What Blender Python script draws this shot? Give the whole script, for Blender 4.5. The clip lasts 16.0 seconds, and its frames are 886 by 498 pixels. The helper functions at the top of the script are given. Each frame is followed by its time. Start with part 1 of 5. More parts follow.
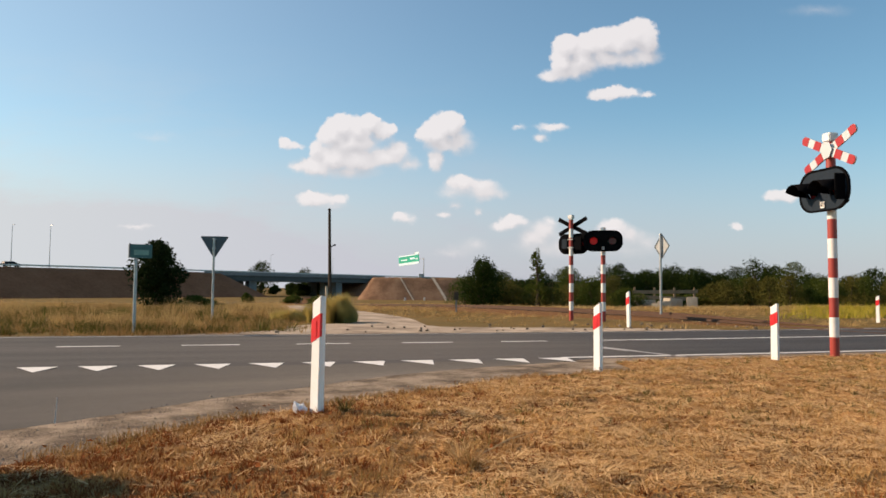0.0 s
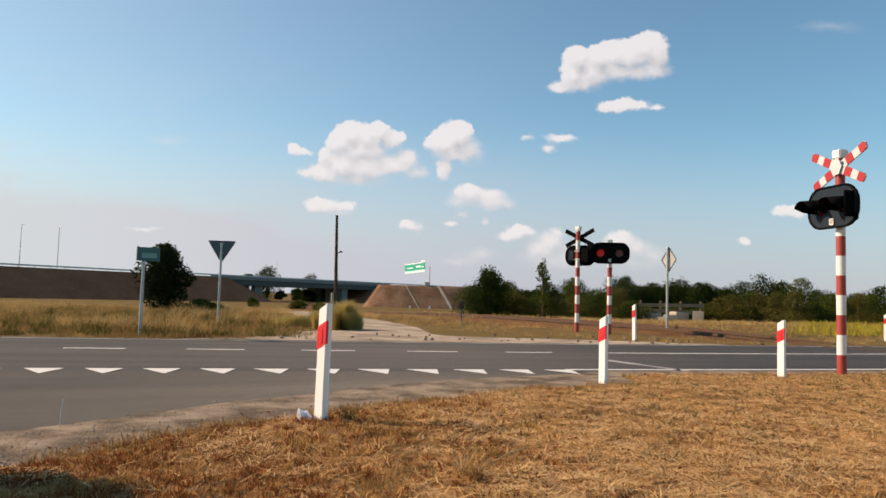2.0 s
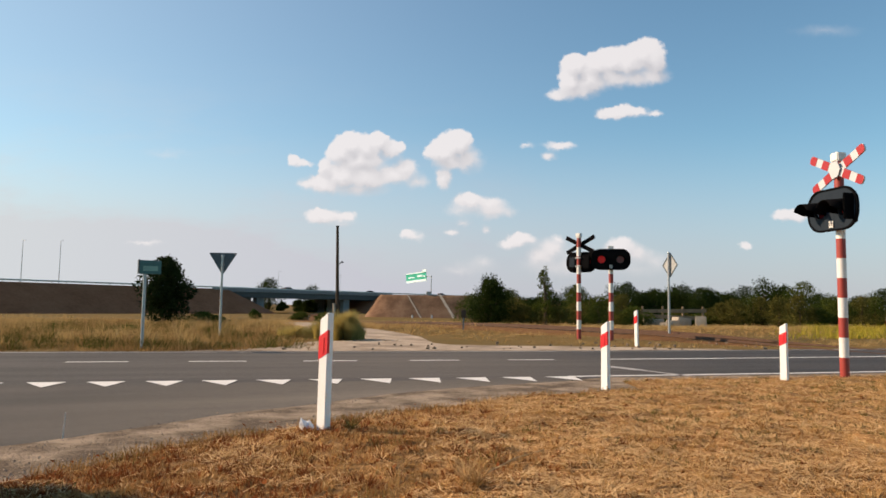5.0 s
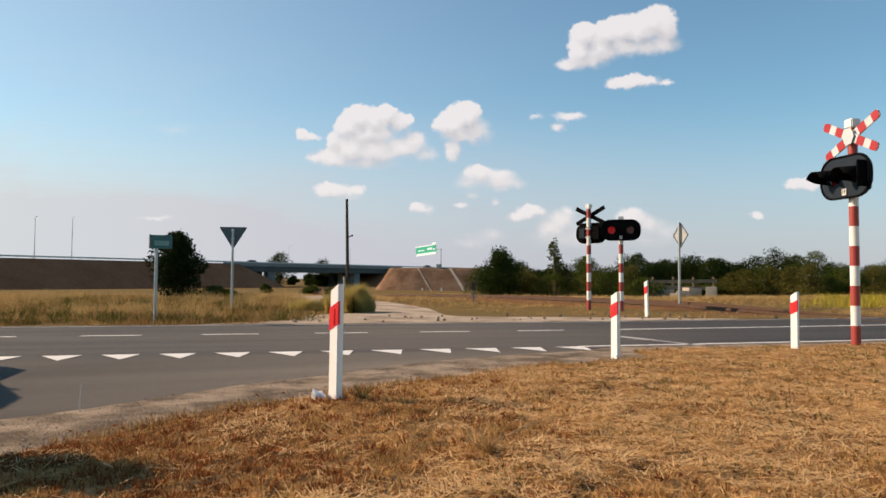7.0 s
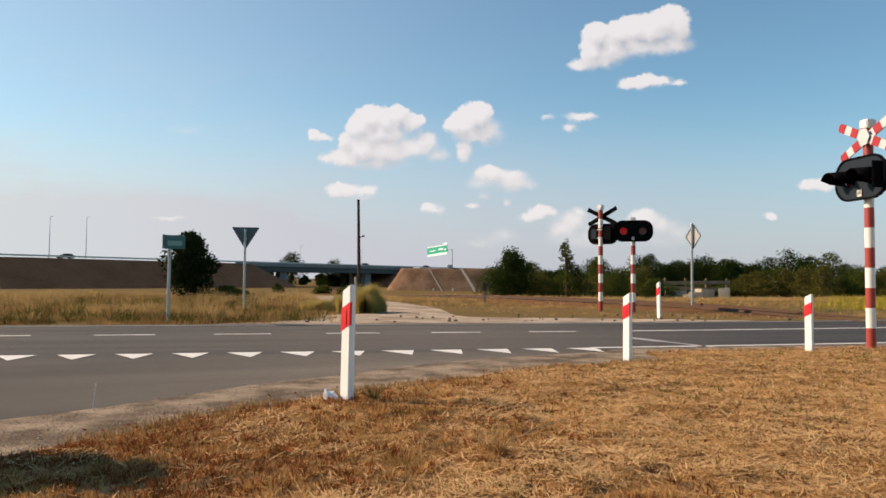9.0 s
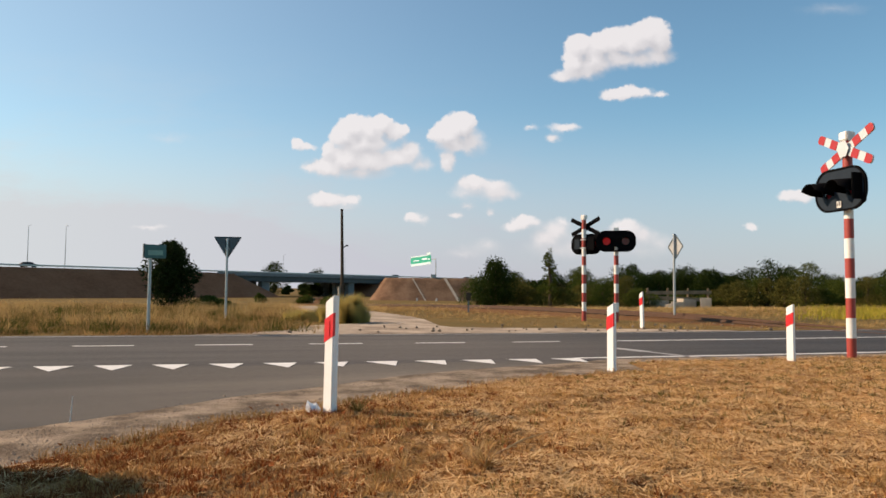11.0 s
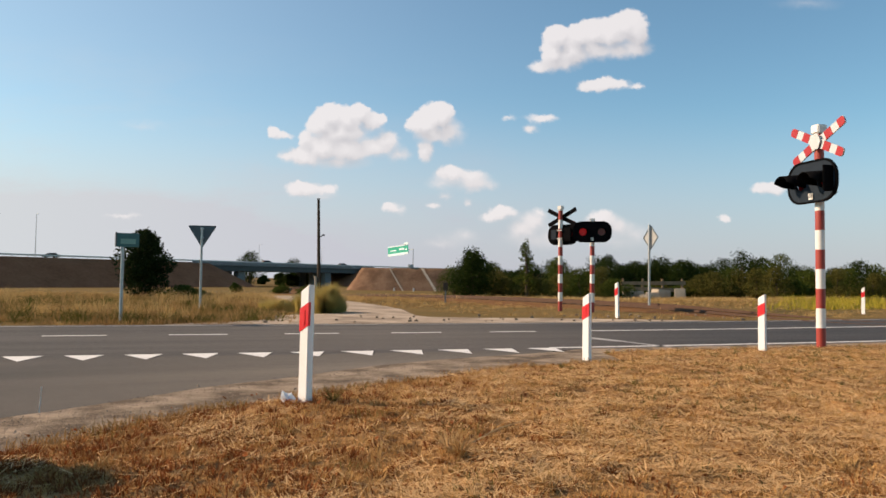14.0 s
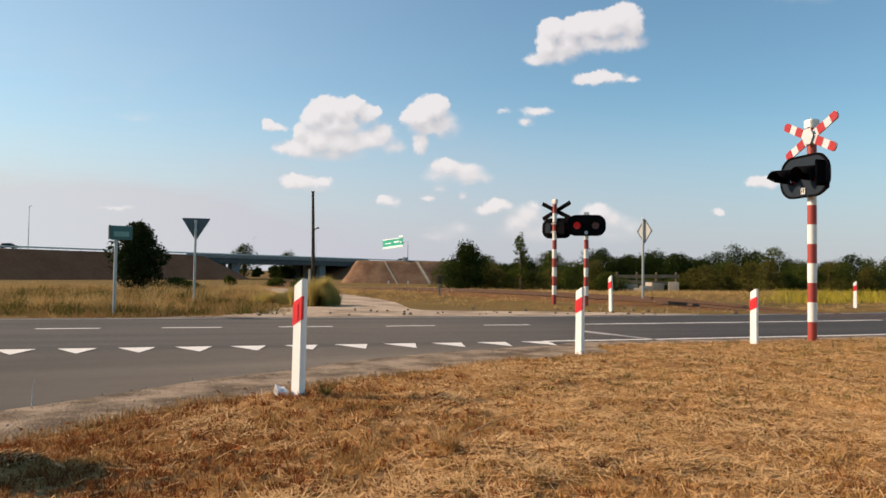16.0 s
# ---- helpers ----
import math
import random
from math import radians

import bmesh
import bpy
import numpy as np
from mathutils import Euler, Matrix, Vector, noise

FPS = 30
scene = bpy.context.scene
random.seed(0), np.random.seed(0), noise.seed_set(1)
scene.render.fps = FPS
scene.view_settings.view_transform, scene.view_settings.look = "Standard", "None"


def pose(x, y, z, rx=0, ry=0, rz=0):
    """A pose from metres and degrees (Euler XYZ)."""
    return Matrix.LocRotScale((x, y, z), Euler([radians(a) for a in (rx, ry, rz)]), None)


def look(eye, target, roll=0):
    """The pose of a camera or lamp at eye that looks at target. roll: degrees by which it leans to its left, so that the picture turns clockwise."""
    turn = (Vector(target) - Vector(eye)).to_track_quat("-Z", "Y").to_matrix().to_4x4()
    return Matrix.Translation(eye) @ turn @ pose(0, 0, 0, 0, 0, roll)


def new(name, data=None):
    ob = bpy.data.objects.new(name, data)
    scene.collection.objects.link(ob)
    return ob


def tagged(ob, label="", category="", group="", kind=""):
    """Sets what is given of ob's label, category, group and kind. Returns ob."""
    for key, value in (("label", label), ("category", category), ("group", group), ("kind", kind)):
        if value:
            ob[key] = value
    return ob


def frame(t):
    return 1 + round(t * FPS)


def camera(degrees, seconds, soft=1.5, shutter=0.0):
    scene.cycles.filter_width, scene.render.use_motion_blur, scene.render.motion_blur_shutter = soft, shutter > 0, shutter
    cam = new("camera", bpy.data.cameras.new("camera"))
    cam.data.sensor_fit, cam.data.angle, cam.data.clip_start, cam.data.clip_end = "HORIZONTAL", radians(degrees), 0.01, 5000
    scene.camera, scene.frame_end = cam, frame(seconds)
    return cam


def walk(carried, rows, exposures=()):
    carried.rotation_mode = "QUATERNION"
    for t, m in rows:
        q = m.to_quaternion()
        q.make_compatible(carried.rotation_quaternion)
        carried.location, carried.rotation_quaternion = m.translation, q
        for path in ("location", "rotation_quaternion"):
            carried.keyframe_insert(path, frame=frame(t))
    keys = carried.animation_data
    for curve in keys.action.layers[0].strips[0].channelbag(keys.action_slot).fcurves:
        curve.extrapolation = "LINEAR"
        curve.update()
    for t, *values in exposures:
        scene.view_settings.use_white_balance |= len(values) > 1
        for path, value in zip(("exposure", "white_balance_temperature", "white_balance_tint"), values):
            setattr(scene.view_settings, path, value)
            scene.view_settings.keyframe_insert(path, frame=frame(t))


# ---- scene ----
cam = camera(64.0, 16.0, soft=1.6)

PATH = [
    (0, pose(0.000, -0.000, 1.000, 93.20, -0.50, 0.00)),
    (0.5, pose(0.005, -0.009, 1.004, 93.86, -1.47, 0.09)),
    (1, pose(0.006, -0.012, 1.009, 93.90, -1.14, -0.13)),
    (1.5, pose(-0.001, 0.010, 1.011, 94.51, -2.03, -1.24)),
    (2, pose(-0.008, -0.009, 1.009, 93.89, -1.69, 0.44)),
    (2.5, pose(-0.005, -0.013, 1.010, 94.27, -1.48, 0.51)),
    (3, pose(-0.006, -0.011, 1.008, 93.49, -0.83, 0.01)),
    (3.5, pose(-0.005, -0.005, 1.009, 93.50, -0.71, 0.04)),
    (4, pose(0.001, -0.016, 1.013, 94.41, -1.05, -0.07)),
    (4.2, pose(-0.002, -0.019, 1.008, 94.68, -0.84, 0.32)),
    (6.3, pose(0.009, -0.029, 0.991, 93.56, -0.99, 1.02)),
    (6.5, pose(0.008, -0.032, 0.986, 93.01, -0.87, 1.44)),
    (7, pose(0.005, -0.020, 0.982, 92.41, -0.36, 1.40)),
    (7.5, pose(0.008, -0.016, 0.986, 92.80, 0.36, 1.35)),
    (8, pose(0.008, -0.011, 0.989, 93.46, -0.22, 1.04)),
    (8.5, pose(0.009, -0.027, 0.989, 93.55, -0.60, 1.79)),
    (9, pose(0.001, -0.021, 0.986, 92.44, -0.53, 2.30)),
    (9.2, pose(0.009, -0.026, 0.984, 92.98, -1.00, 1.61)),
    (11.3, pose(-0.009, 0.018, 0.996, 93.35, -0.58, 0.93)),
    (11.5, pose(-0.006, 0.009, 0.997, 93.64, -0.72, 0.99)),
    (12, pose(-0.009, 0.024, 0.992, 93.49, -1.04, 1.15)),
    (12.5, pose(-0.013, 0.008, 0.993, 92.91, -0.59, 0.59)),
    (13, pose(-0.011, 0.024, 0.994, 93.60, -1.02, -0.59)),
    (13.5, pose(-0.001, 0.016, 1.001, 93.16, -0.78, -0.58)),
    (14, pose(-0.001, 0.032, 0.989, 92.46, -0.69, -0.87)),
    (14.5, pose(0.007, 0.037, 0.993, 91.77, -0.15, -0.81)),
    (15, pose(0.006, 0.027, 0.994, 92.42, -0.25, -1.32)),
    (15.5, pose(0.006, 0.043, 0.998, 91.56, -0.28, -1.08)),
    (16, pose(0.012, 0.018, 0.999, 91.89, -0.79, -1.30)),
]
walk(cam, PATH, exposures=[(0.0, 0.22, 7850, 21), (16.0, 0.22, 7850, 21)])

# ---- world, sun, exposure ----
SUN_AZ, SUN_EL = 170.0, 31.0   # direction to the sun: degrees from +x towards +y, and elevation
world = bpy.data.worlds.new("sky")
scene.world = world
world.use_nodes = True
wn, wl = world.node_tree.nodes, world.node_tree.links
wn.clear()


sky = wn.new("ShaderNodeTexSky")
sky.sky_type = "NISHITA"
sky.sun_disc = False
sky.sun_elevation = radians(SUN_EL)
sky.sun_rotation = radians(90 - SUN_AZ)
sky.air_density, sky.dust_density, sky.ozone_density = 1.0, 0.4, 1.5
coords = wn.new("ShaderNodeTexCoord")
sep = wn.new("ShaderNodeSeparateXYZ")
wl.new(coords.outputs["Generated"], sep.inputs[0])


def wmath(op, a, b=None, c=None, clamp=False):
    n = wn.new("ShaderNodeMath")
    n.operation, n.use_clamp = op, clamp
    for i, v in enumerate((a, b, c)):
        if v is None:
            continue
        if isinstance(v, (int, float)):
            n.inputs[i].default_value = v
        else:
            wl.new(v, n.inputs[i])
    return n.outputs[0]


front = wmath("MAXIMUM", sep.outputs["Y"], 0.15)
plane_u = wmath("DIVIDE", sep.outputs["X"], front)
plane_v = wmath("DIVIDE", sep.outputs["Z"], front)
uv = wn.new("ShaderNodeCombineXYZ")
wl.new(plane_u, uv.inputs[0])
wl.new(plane_v, uv.inputs[1])


def wnoise(scale, detail, rough, stretch=1.0, shift=(0, 0, 0)):
    m = wn.new("ShaderNodeMapping")
    m.inputs["Scale"].default_value = (1.0, stretch, 1.0)
    m.inputs["Location"].default_value = shift
    wl.new(uv.outputs[0], m.inputs["Vector"])
    n = wn.new("ShaderNodeTexNoise")
    n.inputs["Scale"].default_value, n.inputs["Detail"].default_value = scale, detail
    n.inputs["Roughness"].default_value = rough
    wl.new(m.outputs[0], n.inputs["Vector"])
    return n.outputs["Fac"]


# billows: the plane of the sky is warped at two scales before the clouds are laid on it
def vmath(op, a, b):
    n = wn.new("ShaderNodeVectorMath")
    n.operation = op
    for k, val in enumerate((a, b)):
        if isinstance(val, tuple):
            n.inputs[k].default_value = val
        else:
            wl.new(val, n.inputs[k])
    return n.outputs[0]


def wcolour(scale, detail):
    n = wn.new("ShaderNodeTexNoise")
    n.inputs["Scale"].default_value, n.inputs["Detail"].default_value, n.inputs["Roughness"].default_value = scale, detail, 0.55
    wl.new(uv.outputs[0], n.inputs["Vector"])
    return vmath("SUBTRACT", n.outputs["Color"], (0.5, 0.5, 0.5))


warped = vmath("ADD", uv.outputs[0], vmath("MULTIPLY", wcolour(26.0, 3.0), (0.022, 0.017, 0.0)))
warped = vmath("ADD", warped, vmath("MULTIPLY", wcolour(90.0, 4.0), (0.011, 0.010, 0.0)))
sunny = vmath("ADD", warped, (-0.007, 0.015, 0.0))    # the same clouds, a step towards the sun
fields = [wmath("ADD", -1.0, 0.0), wmath("ADD", -1.0, 0.0)]


def puff(u, v, ru, rv, dens):
    """One rounded lobe of a cumulus cloud in the sky."""
    for k, plane in enumerate((warped, sunny)):
        n = wn.new("ShaderNodeVectorMath")
        n.operation = "MULTIPLY_ADD"
        wl.new(plane, n.inputs[0])
        n.inputs[1].default_value, n.inputs[2].default_value = (1 / ru, 1 / rv, 0), (-u / ru, -v / rv, 0)
        ln = wn.new("ShaderNodeVectorMath")
        ln.operation = "LENGTH"
        wl.new(n.outputs[0], ln.inputs[0])
        lobe = wmath("MULTIPLY_ADD", ln.outputs["Value"], -dens, dens)
        m = wn.new("ShaderNodeMath")
        m.operation = "SMOOTH_MAX"
        m.inputs[2].default_value = 0.30
        wl.new(fields[k], m.inputs[0])
        wl.new(lobe, m.inputs[1])
        fields[k] = m.outputs[0]


puff(0.175, 0.348, 0.0232, 0.0220, 1.00)
puff(0.168, 0.327, 0.0212, 0.0250, 0.90)
puff(0.176, 0.311, 0.0328, 0.0170, 0.60)
puff(0.205, 0.348, 0.0270, 0.0239, 1.00)
puff(0.196, 0.327, 0.0308, 0.0279, 0.80)
puff(0.227, 0.355, 0.0289, 0.0239, 1.00)
puff(0.229, 0.332, 0.0385, 0.0220, 0.60)
puff(0.253, 0.357, 0.0308, 0.0260, 1.00)
puff(0.276, 0.367, 0.0270, 0.0260, 1.10)
puff(0.288, 0.359, 0.0232, 0.0300, 1.00)
puff(0.287, 0.336, 0.0308, 0.0199, 0.50)
puff(0.261, 0.334, 0.0289, 0.0199, 0.50)
puff(0.152, 0.305, 0.0212, 0.0109, 0.35)
puff(0.233, 0.278, 0.0337, 0.0120, 0.55)
puff(0.243, 0.282, 0.0193, 0.0109, 0.70)
puff(0.261, 0.283, 0.0212, 0.0100, 0.40)
puff(0.289, 0.280, 0.0136, 0.0060, 0.30)
puff(-0.150, 0.228, 0.0251, 0.0220, 1.00)
puff(-0.162, 0.218, 0.0212, 0.0199, 0.90)
puff(-0.128, 0.226, 0.0232, 0.0199, 0.90)
puff(-0.106, 0.232, 0.0193, 0.0199, 1.00)
puff(-0.090, 0.221, 0.0232, 0.0180, 0.70)
puff(-0.078, 0.227, 0.0115, 0.0100, 0.60)
puff(-0.134, 0.206, 0.0482, 0.0300, 0.90)
puff(-0.158, 0.183, 0.0328, 0.0220, 0.90)
puff(-0.182, 0.196, 0.0136, 0.0180, 0.60)
puff(-0.182, 0.173, 0.0328, 0.0160, 0.70)
puff(-0.125, 0.181, 0.0385, 0.0199, 0.90)
puff(-0.085, 0.186, 0.0347, 0.0180, 0.60)
puff(-0.069, 0.197, 0.0251, 0.0180, 0.50)
puff(-0.053, 0.178, 0.0251, 0.0160, 0.30)
puff(-0.141, 0.165, 0.0675, 0.0140, 0.40)
puff(-0.206, 0.173, 0.0174, 0.0100, 0.30)
puff(-0.230, 0.204, 0.0115, 0.0100, 0.60)
puff(-0.218, 0.200, 0.0212, 0.0080, 0.35)
puff(-0.001, 0.230, 0.0270, 0.0239, 1.00)
puff(-0.017, 0.221, 0.0251, 0.0199, 1.00)
puff(0.011, 0.230, 0.0212, 0.0239, 1.00)
puff(0.019, 0.211, 0.0251, 0.0220, 0.60)
puff(-0.005, 0.207, 0.0289, 0.0180, 0.70)
puff(-0.011, 0.182, 0.0155, 0.0220, 0.60)
puff(0.035, 0.203, 0.0174, 0.0199, 0.20)
puff(-0.181, 0.126, 0.0347, 0.0140, 0.60)
puff(-0.189, 0.130, 0.0193, 0.0100, 0.70)
puff(-0.149, 0.126, 0.0174, 0.0090, 0.40)
puff(-0.156, 0.115, 0.0289, 0.0080, 0.20)
puff(0.024, 0.149, 0.0251, 0.0160, 0.55)
puff(0.052, 0.147, 0.0308, 0.0140, 0.40)
puff(0.060, 0.136, 0.0347, 0.0140, 0.40)
puff(0.028, 0.136, 0.0328, 0.0140, 0.25)
puff(0.012, 0.134, 0.0232, 0.0100, 0.20)
puff(-0.062, 0.103, 0.0136, 0.0090, 0.45)
puff(-0.052, 0.098, 0.0212, 0.0090, 0.25)
puff(0.001, 0.105, 0.0155, 0.0080, 0.30)
puff(0.016, 0.118, 0.0115, 0.0060, 0.25)
puff(0.050, 0.112, 0.0096, 0.0080, 0.25)
puff(0.096, 0.096, 0.0212, 0.0120, 0.55)
puff(0.086, 0.090, 0.0251, 0.0100, 0.40)
puff(0.112, 0.093, 0.0136, 0.0100, 0.25)
puff(0.128, 0.071, 0.0328, 0.0199, 0.35)
puff(0.144, 0.083, 0.0232, 0.0160, 0.35)
puff(0.140, 0.055, 0.0482, 0.0160, 0.22)
puff(0.172, 0.063, 0.0385, 0.0260, 0.24)
puff(0.148, 0.097, 0.0136, 0.0070, 0.20)
puff(0.242, 0.088, 0.0251, 0.0180, 0.50)
puff(0.260, 0.078, 0.0289, 0.0180, 0.35)
puff(0.236, 0.072, 0.0328, 0.0180, 0.30)
puff(0.284, 0.068, 0.0347, 0.0140, 0.20)
puff(0.260, 0.056, 0.0578, 0.0140, 0.16)
puff(0.044, 0.062, 0.0289, 0.0140, 0.16)
puff(0.012, 0.050, 0.0385, 0.0120, 0.14)
puff(0.154, 0.230, 0.0289, 0.0080, 0.30)
puff(0.138, 0.216, 0.0174, 0.0080, 0.35)
puff(0.106, 0.232, 0.0136, 0.0050, 0.16)
puff(0.475, 0.135, 0.0251, 0.0120, 0.50)
puff(0.489, 0.132, 0.0193, 0.0090, 0.35)
puff(0.412, 0.091, 0.0115, 0.0070, 0.35)
puff(0.538, 0.405, 0.0675, 0.0140, 0.10)
puff(-0.436, 0.084, 0.0347, 0.0050, 0.16)
puff(-0.412, 0.213, 0.0482, 0.0100, 0.10)
lit = wmath("SUBTRACT", fields[0], fields[1])
soft_edge = wmath("MULTIPLY_ADD", lit, -0.45, 0.34)
soft_edge = wmath("MINIMUM", wmath("MAXIMUM", soft_edge, 0.20), 0.55)
body = wmath("DIVIDE", fields[0], soft_edge, None, True)
ramp = wn.new("ShaderNodeMapRange")
ramp.interpolation_type = "SMOOTHSTEP"
wl.new(body, ramp.inputs["Value"])
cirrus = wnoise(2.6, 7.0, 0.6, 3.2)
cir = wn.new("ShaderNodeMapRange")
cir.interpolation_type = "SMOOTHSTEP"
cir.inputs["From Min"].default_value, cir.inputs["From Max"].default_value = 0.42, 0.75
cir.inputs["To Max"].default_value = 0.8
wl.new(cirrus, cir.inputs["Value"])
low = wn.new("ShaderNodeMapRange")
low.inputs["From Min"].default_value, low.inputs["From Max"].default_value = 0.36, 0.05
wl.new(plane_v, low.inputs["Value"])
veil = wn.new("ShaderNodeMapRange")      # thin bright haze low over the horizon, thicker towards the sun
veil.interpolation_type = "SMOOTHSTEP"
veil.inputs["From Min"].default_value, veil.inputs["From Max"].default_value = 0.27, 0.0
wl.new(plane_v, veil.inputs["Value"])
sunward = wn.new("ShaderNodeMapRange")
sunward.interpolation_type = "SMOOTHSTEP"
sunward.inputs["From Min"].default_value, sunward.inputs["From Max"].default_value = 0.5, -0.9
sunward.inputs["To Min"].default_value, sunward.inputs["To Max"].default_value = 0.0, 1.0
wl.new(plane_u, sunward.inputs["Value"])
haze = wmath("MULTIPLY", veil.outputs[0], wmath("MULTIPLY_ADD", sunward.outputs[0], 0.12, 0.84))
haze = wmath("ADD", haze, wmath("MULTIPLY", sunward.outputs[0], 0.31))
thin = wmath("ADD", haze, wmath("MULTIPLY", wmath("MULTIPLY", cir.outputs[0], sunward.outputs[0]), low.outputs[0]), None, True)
cover = wmath("MAXIMUM", ramp.outputs[0], 0.0)
ahead = wmath("GREATER_THAN", sep.outputs["Y"], 0.16)
above = wmath("GREATER_THAN", sep.outputs["Z"], 0.0)
cover = wmath("MULTIPLY", wmath("MULTIPLY", cover, ahead), above)
cover = wmath("MULTIPLY", cover, 0.93)
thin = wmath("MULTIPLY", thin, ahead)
tone = wn.new("ShaderNodeMix")
tone.data_type = "RGBA"
tone.inputs[6].default_value = (0.50, 0.575, 0.67, 1)
tone.inputs[7].default_value = (0.79, 0.89, 0.99, 1)
shade = wmath("MULTIPLY_ADD", lit, 0.95, 0.64, True)
wl.new(shade, tone.inputs[0])
bg_sky, bg_cloud = wn.new("ShaderNodeBackground"), wn.new("ShaderNodeBackground")
bg_sky.inputs["Strength"].default_value = 0.136
bg_cloud.inputs["Strength"].default_value = 0.83
grade = wn.new("ShaderNodeMix")
grade.data_type, grade.blend_type = "RGBA", "MULTIPLY"
grade.inputs[0].default_value = 1.0
grade.inputs[7].default_value = (0.565, 0.955, 1.03, 1)
wl.new(sky.outputs[0], grade.inputs[6])
wl.new(grade.outputs[2], bg_sky.inputs["Color"])
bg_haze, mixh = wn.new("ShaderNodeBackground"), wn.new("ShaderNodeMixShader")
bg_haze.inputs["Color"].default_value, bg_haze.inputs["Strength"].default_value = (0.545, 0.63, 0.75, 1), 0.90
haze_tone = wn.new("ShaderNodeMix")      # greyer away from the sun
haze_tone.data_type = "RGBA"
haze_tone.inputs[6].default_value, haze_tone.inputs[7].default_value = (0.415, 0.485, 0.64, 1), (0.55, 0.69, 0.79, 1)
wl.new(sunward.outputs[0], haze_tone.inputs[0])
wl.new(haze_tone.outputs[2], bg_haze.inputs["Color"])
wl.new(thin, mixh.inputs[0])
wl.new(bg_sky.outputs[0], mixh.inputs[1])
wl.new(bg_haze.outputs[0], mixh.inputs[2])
wl.new(tone.outputs[2], bg_cloud.inputs["Color"])
mixw, outw = wn.new("ShaderNodeMixShader"), wn.new("ShaderNodeOutputWorld")
wl.new(cover, mixw.inputs[0])
wl.new(mixh.outputs[0], mixw.inputs[1])
wl.new(bg_cloud.outputs[0], mixw.inputs[2])
wl.new(mixw.outputs[0], outw.inputs["Surface"])

sun = new("sun", bpy.data.lights.new("sun", "SUN"))
sun.data.energy, sun.data.angle, sun.data.color = 5.8, radians(0.6), (1.0, 0.85, 0.65)
to_sun = Vector((math.cos(radians(SUN_AZ)) * math.cos(radians(SUN_EL)),
                 math.sin(radians(SUN_AZ)) * math.cos(radians(SUN_EL)), math.sin(radians(SUN_EL))))
sun.matrix_basis = look(to_sun * 60, (0, 0, 0))


